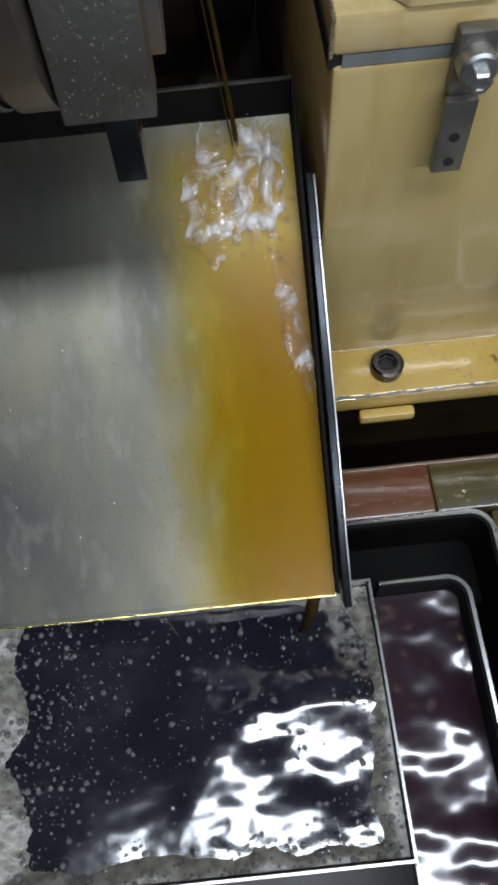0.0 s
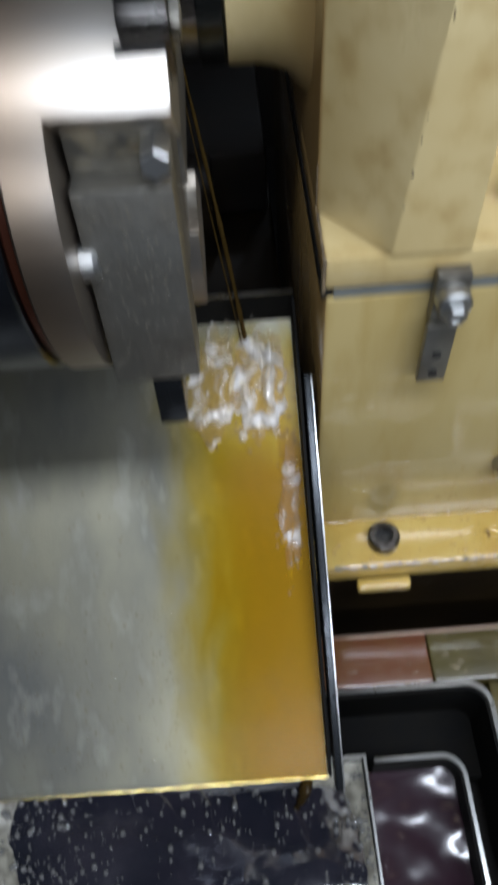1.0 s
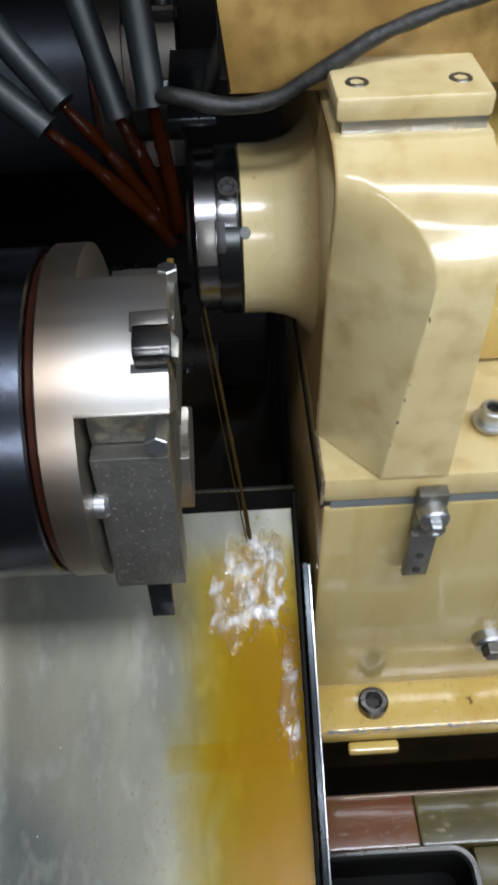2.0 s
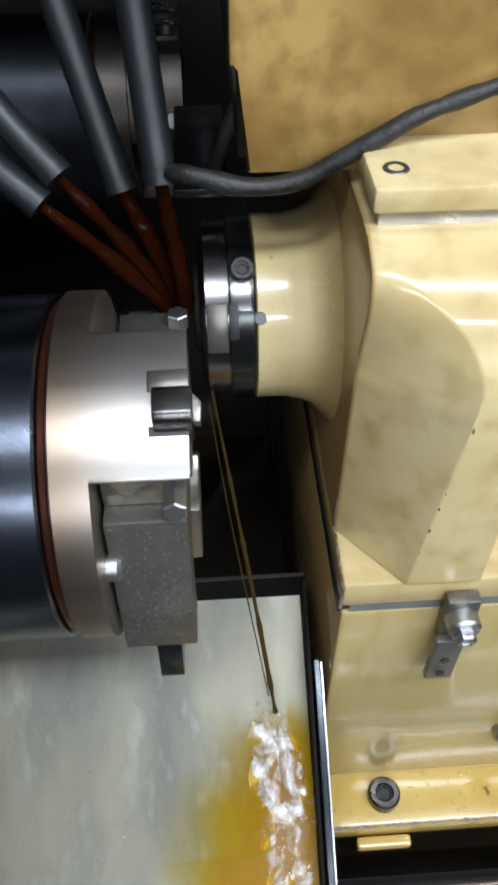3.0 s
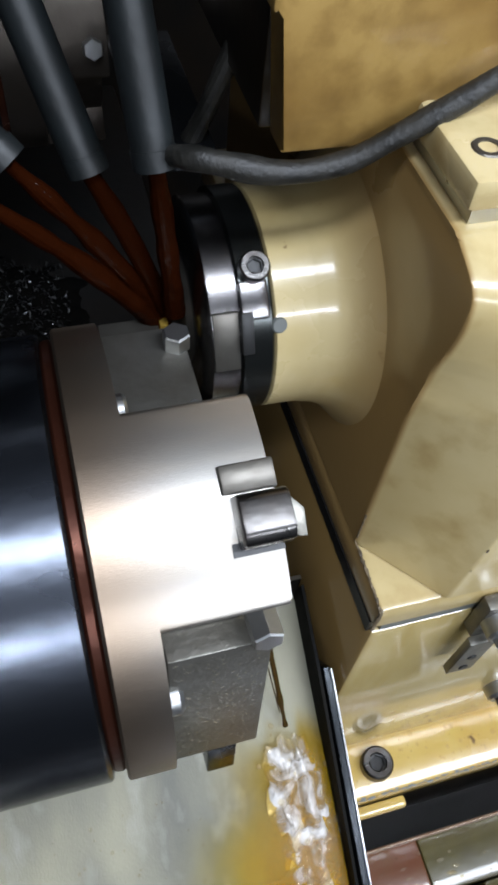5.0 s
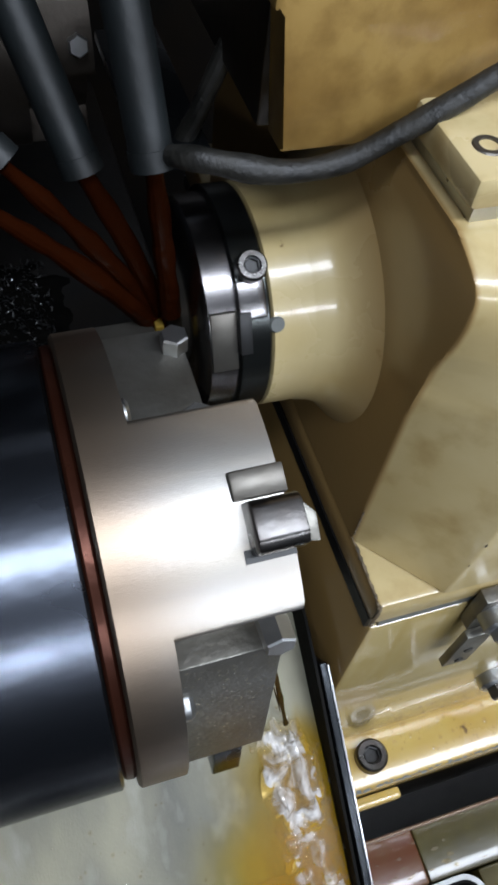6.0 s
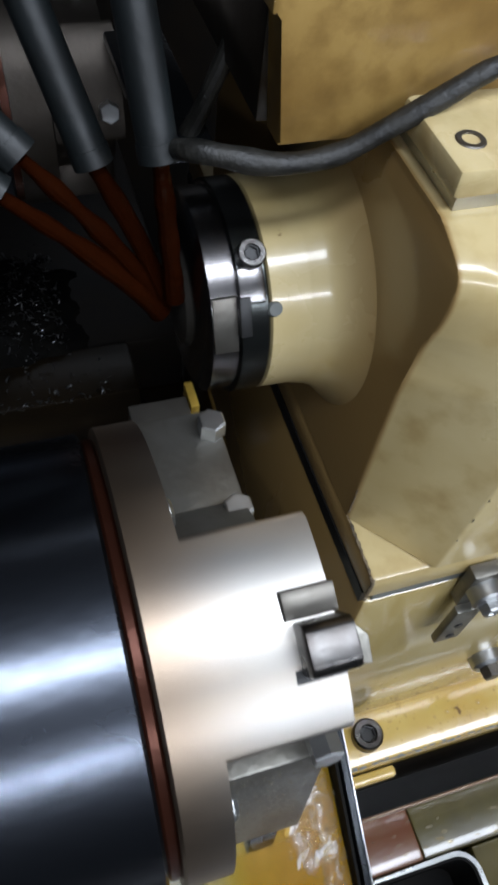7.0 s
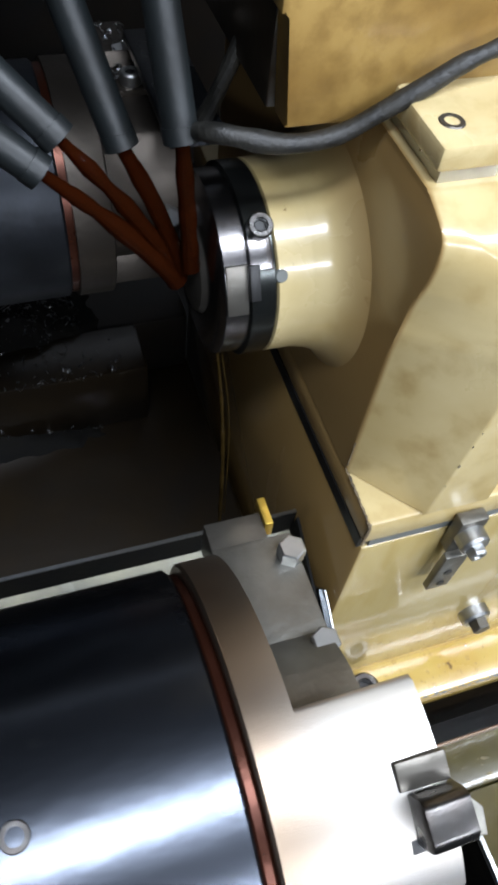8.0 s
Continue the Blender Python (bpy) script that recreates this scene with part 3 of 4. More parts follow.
def tray():
    t = thing("drip_tray", "sloped stainless drip tray, wet with coolant", "tray")
    m = tray_matrix()
    part("sheet", moved(box(-0.1655, 0.0, 0.0, TL, -0.0015, 0.0), m), STAINLESS, t)
    part("front_lip", moved(box(-0.1655, 0.0005, -0.0016, 0.0, -0.010, 0.0004), m), STAINLESS, t)
    part("lip_edge", moved(box(-0.1655, 0.0005, -0.0023, -0.0017, -0.0030, 0.0005), m), WET_LIP, t, "wet golden edge of the lip")
    part("side_wall", moved(prism([(0.0, -0.0015), (TL, -0.0015), (TL + 0.0060, 0.0172), (0.194, 0.0182), (0.0, 0.0065)], "x", 0.0002, 0.0016), m), MATT_BLACK, t)
    part("back_wall", box(-0.2155, -0.0486, 0.0600, 0.0614, 0.1265, 0.1495), MATT_BLACK, t)
    part("back_rim", box(-0.2155, -0.0486, 0.0598, 0.0616, 0.1496, 0.1502), SHEET_EDGE, t, "bare bright rim")
    part("left_wall", moved(box(-0.1669, -0.1656, 0.0, TL, -0.0015, 0.011), m), SHEET_EDGE, t)
    rail = part("side_rail", moved(prism([(-0.006, -0.004), (0.192, -0.004), (0.192, 0.0182), (-0.006, 0.0100)], "x", 0.0028, 0.0062, 0.0006), m), SHEET_DARK, t)
    part("rail_edge", moved(prism([(-0.006, 0.0086), (0.191, 0.0168), (0.191, 0.0189), (-0.006, 0.0107)], "x", 0.0060, 0.0070, 0.0003), m), SHEET_EDGE, rail)


tray()


# ---- oil pan and sump trays ----
def corner_wall(x0, y0, x1, y1, radius, thick, z0, z1, bevel=0.0):
    """A wall along y = y1 that turns a round corner and comes forward along x = x1."""
    def line(r, x, y):
        cx, cy = x - r, y - r
        arc = [(cx + r * math.sin(math.pi / 2 * i / 10), cy + r * math.cos(math.pi / 2 * i / 10)) for i in range(11)]
        return [(x0, y)] + arc + [(x, y0)]
    outer = line(radius, x1, y1)
    inner = line(max(radius - thick, 0.001), x1 - thick, y1 - thick)
    return prism(outer + inner[::-1], "z", z0, z1, bevel)


def pans():
    p = thing("oil_pan", "shallow sheet steel pan full of black oil and foam", "pan")
    zr, zo = -0.030, -0.040
    part("pan_floor", box(-0.30, -0.0265, -0.2485, -0.1165, -0.075, -0.073), SHEET_DARK, p)
    part("right_wall", box(-0.0268, -0.0255, -0.250, -0.1165, -0.0725, zr), SHEET_EDGE, p)
    part("front_wall", box(-0.30, -0.0255, -0.2515, -0.2502, -0.0725, zr), SHEET_EDGE, p)
    part("back_wall", box(-0.30, -0.0255, -0.1163, -0.115, -0.0725, zr), SHEET_EDGE, p)
    q = thing("sump_tray", "rounded black sump tray with dark purple oil", "tray")
    part("tray_floor", box(-0.022, 0.024, -0.30, -0.1235, -0.078, -0.076), DARK, q)
    part("rim_wall", corner_wall(-0.0215, -0.30, 0.0265, -0.1180, 0.012, 0.0030, -0.0755, -0.0300), MATT_BLACK, q, "dark rounded wall")
    part("rim", corner_wall(-0.0215, -0.30, 0.0270, -0.1175, 0.0125, 0.0022, -0.0299, -0.0285, 0.0006), SHEET_EDGE, q, "worn bright rim")
    s = thing("sump_cover", "wet red-brown stepped sump cover under the headstock", "cover")
    part("step", box(-0.05, 0.026, -0.0700, -0.0370, -0.12, -0.060, 0.002), RED, s, "wet red-brown primer")
    part("step", box(0.0262, 0.30, -0.0700, -0.0370, -0.12, -0.0605, 0.002), OLIVE, s, "wet olive paint")
    part("upper_rim", box(-0.05, 0.30, -0.0390, -0.0365, -0.0655, -0.0582, 0.0011), RED, s)
    part("coolant_bead", tube([(-0.045 + 0.03 * i, -0.0378, -0.0584 - 0.0002 * (i % 2)) for i in range(6)], 0.0011, 10, wobble=0.4), DROP, s)
    part("trough_floor", box(-0.05, 0.0530, -0.1170, -0.0745, -0.12, -0.105), MATT_BLACK, s)
    part("trough_wall", corner_wall(-0.05, -0.30, 0.0575, -0.0715, 0.014, 0.0035, -0.12, -0.0605), MATT_BLACK, s, "black rounded trough wall")
    part("trough_rim", corner_wall(-0.05, -0.30, 0.0585, -0.0705, 0.0150, 0.0030, -0.0604, -0.0584, 0.0009), SHEET_EDGE, s, "worn bright rim")
    part("front_skirt", box(0.0592, 0.30, -0.30, -0.0708, -0.12, -0.064, 0.002), OLIVE, s)
    rnd = random.Random(12)
    bm = bmesh.new()
    for _ in range(30):
        own = bmesh.new()
        bmesh.ops.create_icosphere(own, subdivisions=2, radius=rnd.uniform(0.0005, 0.0013))
        join(bm, moved(own, Matrix.Translation((rnd.uniform(-0.045, 0.09), rnd.uniform(-0.068, -0.041), -0.0598)) @ Matrix.Diagonal((rnd.uniform(1, 3.5), 1, 0.4, 1))))
    tagged(part("coolant_drops", bm, DROP, s, "clear drops of coolant", smooth=180), kind="stuff")


pans()


def wave_sheet(name, mat, x0, x1, y0, y1, z, nx, ny, waves, seed=0, base=None):
    """A liquid surface with standing ripples."""
    bm = bmesh.new()
    grid = []
    for j in range(ny + 1):
        row = []
        for i in range(nx + 1):
            x, y = x0 + (x1 - x0) * i / nx, y0 + (y1 - y0) * j / ny
            calm = 1.0 if base is None else 0.35 + 0.65 * min(max((x + 0.185) / 0.07, 0), 1)
            h = calm * sum(a * noise.noise(Vector((x * f, y * f * 1.3, seed + k * 7.1))) for k, (a, f) in enumerate(waves))
            row.append(bm.verts.new((x, y, z + h + (base(x, y) if base else 0))))
        grid.append(row)
    for j in range(ny):
        for i in range(nx):
            bm.faces.new((grid[j][i], grid[j][i + 1], grid[j + 1][i + 1], grid[j + 1][i]))
    return obj(name, bm, mat, 180)


def swell(x, y):
    """The slow hump in the pan under the runoff, shaped to catch the lamp: it rises away from the front and dies out to
    one side.
    """
    side = min(max((x + 0.165) / 0.06, 0), 1)
    side = side * side * (3 - 2 * side)
    f = min(max((y + 0.252) / 0.075, 0), 1)
    return 0.0072 * side * (f - 1.25 * max(0.0, (y + 0.177) / 0.06) ** 1.5)


OIL_Z = -0.0440
oil = wave_sheet("black_oil", OIL, -0.2985, -0.0282, -0.2490, -0.1178, OIL_Z, 150, 90, [(0.0030, 17), (0.0009, 42), (0.00020, 130)], seed=5, base=swell)
tagged(oil, "rippling black oil with bright reflections in the pan", "oil")
oil2 = wave_sheet("purple_oil", PURPLE_OIL, -0.0248, 0.0232, -0.30, -0.1215, -0.046, 40, 90, [(0.0050, 22), (0.0016, 48), (0.0003, 120)], seed=9)
tagged(oil2, "dark purple swirling oil in the sump tray", "oil")


# ---- turret ----
TX, TY, TZ = 0.0, 0.030, 0.272   # the turret's axis at rest
TR = 0.0620


def sector(r0, r1, a0, a1, x0, x1, n=24, bevel=0.0):
    pts = [(r1 * math.cos(radians(a0 + (a1 - a0) * i / n)), r1 * math.sin(radians(a0 + (a1 - a0) * i / n))) for i in range(n + 1)]
    pts += [(r0 * math.cos(radians(a1 - (a1 - a0) * i / 4)), r0 * math.sin(radians(a1 - (a1 - a0) * i / 4))) for i in range(5)]
    return prism(pts, "x", x0, x1, bevel)


def axial_tool(tooth, f):
    """A boring tool clamped in the end of a tooth; local z of f points out of the tooth."""
    # Black block standing in for the shadow in the pocket round the shank.
    part("pocket_shade", moved(box(-0.1092, -0.0977, -0.0088, 0.0046, -0.0130, -0.0003), f @ pose(0, 0, TR)), SOCKET, tooth, smooth=None)
    part("clamp_wedge", moved(prism([(-0.1100, -0.0060), (-0.0974, -0.0060), (-0.0970, 0.0014), (-0.1092, 0.0006)], "y", 0.0046, 0.0112, 0.0005), f @ pose(0, 0, TR)), TOOL, tooth)
    # square shank standing out of the pocket, its top rounded over
    part("tool_shank", moved(prism([(-0.0074, -0.0130), (0.0042, -0.0130), (0.0042, 0.0060), (0.0030, 0.0078), (-0.0045, 0.0086), (-0.0068, 0.0072), (-0.0074, 0.0040)], "x", -0.1076, -0.0963, 0.0007), f @ pose(0, 0, TR)), SCREW_DARK, tooth)
    part("tool_tip", moved(prism([(-0.0962, -0.0066), (-0.0940, -0.0070), (-0.0936, -0.0010), (-0.0962, 0.0020)], "z", TR + 0.0010, TR + 0.0062, 0.0003), f), STEEL_GREY, tooth)


def turret():
    t = thing("tool_turret", "steel tool turret on a black cylindrical housing", "turret", (TX, TY, TZ))
    body = part("housing", lathe([(-0.52, 0), (-0.52, 0.0612), (-0.1432, 0.0612), (-0.1424, 0.0604), (-0.1424, 0)], 128), BLACK_STEEL, t, "black oxide steel housing")
    socket_screw("housing_screw", body, 0.0034, 0.0008, pose(-0.1891, 0, 0, 9.5, 0, 0) @ pose(0, 0, 0.0606), SCREW_DARK)
    part("seal_ring", lathe([(-0.1423, 0), (-0.1423, 0.0585), (-0.1416, 0.0592), (-0.1398, 0.0594), (-0.1391, 0.0588), (-0.1391, 0)], 128), RUST, t, "rust red seal ring")
    part("flange", lathe([(-0.1390, 0), (-0.1390, 0.0613), (-0.1383, TR), (-0.1270, TR), (-0.1270, 0)], 128), STEEL, t, "tan stained steel flange")
    part("core", lathe([(-0.1261, 0.0), (-0.1261, 0.034), (-0.1010, 0.034), (-0.1010, 0)], 64), STEEL_GREY, t)
    for k in range(2):
        a = (115, 292)[k]
        tooth = part("tooth", sector(0.030, TR - 0.00002, a - 23, a + 23, -0.1300, -0.0978, 28, 0.0007), STEEL, t)
        # boring tool clamped in the end of the tooth
        f = pose(0, 0, 0, a - 90 + 3, 0, 0)
        if k == 0:
            axial_tool(tooth, f)
        # tool block in the gap after the tooth, with its bar, insert and screws
        if k == 1:
            g = pose(0, 0, 0)
            blk = part("tool_block", box(-0.1259, -0.0995, 0.0010, 0.0600, -0.012, 0.0215, 0.0006), STEEL_GREY, t)
            bar = part("tool_bar", box(-0.1240, -0.1045, 0.0602, 0.0740, -0.006, 0.0125, 0.0005), TOOL, blk, "dark tool bar")
            part("insert", box(-0.1043, -0.1014, 0.0680, 0.0785, 0.0060, 0.0140, 0.0004), CARBIDE, bar, "golden carbide insert")
            for x, y in ((-0.1025, 0.0520), (-0.1030, 0.0215)):
                socket_screw("hex_bolt", blk, 0.0044, 0.0060, pose(x, y, 0.0214), SCREW, hexed=True)
            part("clamp_screw", moved(lathe([(-0.1269, 0), (-0.1269, 0.0045), (-0.1238, 0.0045), (-0.1228, 0.0034), (-0.1228, 0)], 24), pose(0, 0.0185, 0.0365)), SCREW, t)
            continue
        g = pose(0, 0, 0, a + 60 - 90, 0, 0)
        top = 0.0475
        blk = part("tool_block", moved(box(-0.1258, -0.1000, -0.0480, 0.0180, 0.0300, top, 0.0006), g), STEEL_GREY, t)
        rnd = random.Random(6)
        bm = bmesh.new()
        for _ in range(26):
            own = bmesh.new()
            bmesh.ops.create_icosphere(own, subdivisions=2, radius=rnd.uniform(0.0008, 0.0028))
            join(bm, moved(own, g @ Matrix.Translation((rnd.uniform(-0.124, -0.103), rnd.uniform(0.0185, 0.036), 0.0402)) @ Matrix.Diagonal((1.5, 1, 0.35, 1))))
        tagged(part("coolant_puddle", bm, DROP, t, "clear coolant lying in the gap", smooth=180), kind="stuff")
        bm = bmesh.new()
        for _ in range(220):
            own = bmesh.new()
            bmesh.ops.create_icosphere(own, subdivisions=1, radius=rnd.uniform(0.00015, 0.00050))
            join(bm, moved(own, g @ Matrix.Translation((rnd.uniform(-0.1245, -0.1010), rnd.uniform(-0.046, 0.016), top)) @ Matrix.Diagonal((1, 1, 0.5, 1))))
        tagged(part("coolant_bead", bm, DROP, blk, "fine beads of coolant", smooth=180), kind="stuff")
        part("seat", moved(box(-0.1259, -0.1010, 0.0182, 0.0385, 0.0280, 0.0400, 0.0006), g), STEEL_GREY, t)
        part("tool_bar", moved(box(-0.1150, -0.1060, -0.0690, -0.0482, top - 0.014, top - 0.0006, 0.0005), g), SHEET_DARK, blk, "dark tool bar")
        socket_screw("hex_bolt", t, 0.0040, 0.0120, g @ pose(-0.1030, 0.0260, 0.0399), SCREW, hexed=True)
        part("clamp_screw", moved(lathe([(-0.1269, 0), (-0.1269, 0.0050), (-0.1234, 0.0050), (-0.1222, 0.0038), (-0.1222, 0)], 24), g @ pose(0, -0.0030, top - 0.0010)), SCREW, t)
    return t


TURRET = turret()


def strips(spots, seed, size):
    """Curled metal chips at the given places."""
    rnd = random.Random(seed)
    bm = bmesh.new()
    for p in spots:
        n, r = rnd.randint(3, 6), rnd.uniform(0.4, 1.4) * size
        m = Matrix.Translation(p) @ Euler((rnd.uniform(0, 6.3), rnd.uniform(0, 6.3), rnd.uniform(0, 6.3))).to_matrix().to_4x4()
        w = rnd.uniform(0.12, 0.3) * size
        last = None
        for k in range(n + 1):
            a = k * rnd.uniform(0.3, 0.6)
            pair = [bm.verts.new(m @ Vector((r * math.sin(a), r * (1 - math.cos(a)), s * w))) for s in (-1, 1)]
            if last:
                bm.faces.new((last[0], last[1], pair[1], pair[0]))
            last = pair
    return bm


RY, RZ = 0.275, 0.297   # axis of the rear turret


def rear_turret():
    t = thing("rear_turret", "second steel turret with black housing, deep in shadow", "turret", (0, RY, RZ))
    part("housing", lathe([(-0.52, 0), (-0.52, 0.048), (-0.1452, 0.048), (-0.1442, 0.047), (-0.1442, 0)], 96), SHADED_REAR_BLACK, t)
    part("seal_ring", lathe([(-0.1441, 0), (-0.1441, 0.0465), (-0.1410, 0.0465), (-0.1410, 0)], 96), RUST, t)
    part("flange", lathe([(-0.1409, 0), (-0.1409, 0.0485), (-0.1265, 0.0485), (-0.1260, 0.048), (-0.1260, 0)], 96), SHADED_REAR_STEEL, t)
    part("core", lathe([(-0.1259, 0), (-0.1259, 0.034), (-0.1000, 0.034), (-0.1000, 0)], 64), SHADED_REAR_STEEL, t)
    for k in range(3):
        a = 152 + 120 * k
        tooth = part("tooth", sector(0.030, 0.0485, a - 26, a + 26, -0.1259, -0.0985, 20, 0.0007), SHADED_REAR_STEEL, t)
        socket_screw("hex_bolt", tooth, 0.0042, 0.005, pose(-0.1045, 0, 0, a - 90 + 12, 0, 0) @ pose(0, 0, 0.0480), SCREW, hexed=True)
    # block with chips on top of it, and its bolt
    blk = part("tool_block", box(-0.1259, -0.0995, 0.004, 0.060, -0.01, 0.036, 0.0006), SHADED_REAR_STEEL, t)
    socket_screw("hex_bolt", blk, 0.0044, 0.005, pose(-0.1060, 0.010, 0.0359), SCREW)
    rnd = random.Random(14)
    tagged(part("chips", strips([Vector((rnd.uniform(-0.126, -0.100), rnd.uniform(0.012, 0.06), 0.0365)) for _ in range(260)], 15, 0.0016), CHIPS, t, "bright chips lying on the block", smooth=None), kind="stuff")
    return t


REAR = rear_turret()


# ---- coolant hoses and jets ----
def hose(points, tip, r=0.0058):
    h = thing("coolant_hose", "grey rubber coolant hose wet with oil", "hose", group="coolant hoses")
    part("rubber", tube(points, r, 16, wobble=0.03), RUBBER, h)
    p, q = Vector(points[-1]), Vector(tip)
    back = Vector(points[-2])
    d = (p - back).normalized()
    part("ferrule", tube([p - d * 0.004, p + d * 0.0012], r * 1.06, 16), RUBBER, h)
    j = thing("coolant_jet", "dark amber jet of coolant from a hose", "coolant", group="coolant jets")
    mid = (p + q) / 2 + Vector((0, 0, 0.0025))
    part("stream", tube([p + d * 0.0014, mid, q], 0.0022, 12, wobble=0.5, end_radius=0.0040), JET, j)


hose([(-0.122, 0.16, 0.50), (-0.112, 0.125, 0.42), (-0.105, 0.096, 0.348)], (-0.099, 0.100, 0.290))
hose([(-0.158, 0.17, 0.50), (-0.142, 0.145, 0.41), (-0.121, 0.114, 0.336)], (-0.101, 0.104, 0.287))
hose([(-0.205, 0.15, 0.43), (-0.172, 0.125, 0.378), (-0.1425, 0.106, 0.346)], (-0.102, 0.106, 0.284))
hose([(-0.215, 0.13, 0.405), (-0.185, 0.115, 0.368), (-0.1500, 0.101, 0.338)], (-0.103, 0.104, 0.281))


# ---- running coolant ----
def on_tray(u, v, h=0.0):
    return tray_matrix() @ Vector((u, v, h))


def film_sheet(name, label, mat, u0, v0, v1, h):
    bm = bmesh.new()
    nu, nv = 30, 60
    grid = [[bm.verts.new((u0 + (-0.0004 - u0) * i / nu, v0 + (v1 - v0) * j / nv, h + 0.00012 * noise.noise(Vector((i * 0.35, j * 0.22, h * 900))))) for i in range(nu + 1)] for j in range(nv + 1)]
    for j in range(nv):
        for i in range(nu):
            bm.faces.new((grid[j][i], grid[j][i + 1], grid[j + 1][i + 1], grid[j + 1][i]))
    ob = obj(name, bm, mat, 180)
    ob.matrix_world = tray_matrix()
    return tagged(ob, label, "coolant")


FILM = film_sheet("coolant_film", "amber coolant running down the wet tray", AMBER, -0.085, 0.1000, 0.2236, 0.0016)
film_sheet("coolant_film", "amber coolant on the lower half of the tray", AMBER, -0.085, -0.001, 0.0999, 0.0016)
film_sheet("coolant_film", "deep amber coolant along the side wall of the tray", AMBER_DEEP, -0.060, -0.001, 0.178, 0.0028)


def splash(name, label, mat, w, l, seed, top):
    """A lump of churning froth: ridged sheet and bubbles, origin at its middle on the tray."""
    t = thing(name, label, "coolant splash", group="splashes")
    bm = bmesh.new()
    n = 52
    grid = []
    for j in range(n + 1):
        row = []
        for i in range(n + 1):
            a, b = i / n * 2 - 1, j / n * 2 - 1
            k = max(math.sqrt(a * a + b * b) / max(abs(a), abs(b), 1e-6), 1.0)
            a, b = a / k, b / k
            rag = 1 + 0.42 * noise.noise(Vector((a * 2.4, b * 2.4, seed))) + 0.14 * noise.noise(Vector((a * 7, b * 7, seed + 1)))
            x, y = a * w * rag, b * l * rag
            rim = max(0.0, 1 - (a * a + b * b))
            h = top * rim ** 0.8 * (0.35 + abs(noise.noise(Vector((x * 105, y * 60, seed + 3)))) * 2.1 + 0.12 * noise.noise(Vector((x * 330, y * 220, seed))))
            row.append(bm.verts.new((x, y, 0.0006 + max(h, 0))))
        grid.append(row)
    for j in range(n):
        for i in range(n):
            bm.faces.new((grid[j][i], grid[j][i + 1], grid[j + 1][i + 1], grid[j + 1][i]))
    part("churn", bm, mat, t, smooth=180)
    bm = bmesh.new()
    rnd = random.Random(seed)
    for _ in range(60):
        a, r = rnd.uniform(0, 6.283), math.sqrt(rnd.random()) * 1.3
        own = bmesh.new()
        bmesh.ops.create_icosphere(own, subdivisions=1, radius=rnd.uniform(0.0006, 0.0017))
        join(bm, moved(own, Matrix.Translation((w * r * math.cos(a), l * r * math.sin(a), 0.0010 + top * 0.9 * max(0, 1 - r)))))
    tagged(part("bubbles", bm, DROP, t, smooth=180), kind="stuff")
    return t


SPLASH_A = splash("coolant_splash", "white churning froth where coolant hits the tray", FROTH, 0.0135, 0.028, 4, 0.0052)
SPLASH_B = splash("coolant_splash", "clear glittering coolant froth on the tray", CLEAR_FROTH, 0.0125, 0.027, 11, 0.0042)
SPLASH_C = splash("coolant_splash", "trail of froth along the side wall", CLEAR_FROTH, 0.0060, 0.034, 17, 0.0030)


def falling_stream():
    t = thing("falling_stream", "thin amber stream of coolant falling on the tray", "coolant")
    L = 0.180
    bm = bmesh.new()
    tube([(0, 0, 0), (0.0004, 0.003, -L * 0.33), (0.0002, 0.003, -L * 0.66), (0, 0, -L)], 0.0006, 10, wobble=0.9, end_radius=0.0012, bm=bm)
    part("strand", bm, STREAM, t)
    bm = bmesh.new()
    tube([(0.0025, 0.001, -L * 0.08), (0.0040, 0.004, -L * 0.4), (0.0022, 0.002, -L * 0.93)], 0.00028, 8, wobble=0.6, bm=bm)
    part("strand", bm, STREAM, t)
    return t


FALL = falling_stream()


def runoff():
    t = thing("coolant_runoff", "amber coolant dripping off the tray's corner into the oil", "coolant")
    p = on_tray(-0.010, -0.003, -0.004)
    part("strand", tube([p, p + Vector((-0.002, -0.004, -0.022)), p + Vector((-0.006, -0.005, -0.058))], 0.0036, 12, wobble=0.5, end_radius=0.0016), STREAM, t)
    for u in (-0.050, -0.085, -0.064):
        p = on_tray(u, -0.003, -0.006)
        part("drip", tube([p, p + Vector((0.001, -0.001, -0.02)), p + Vector((0.002, -0.001, -0.050))], 0.00035, 8, wobble=0.4), DROP, t)


runoff()


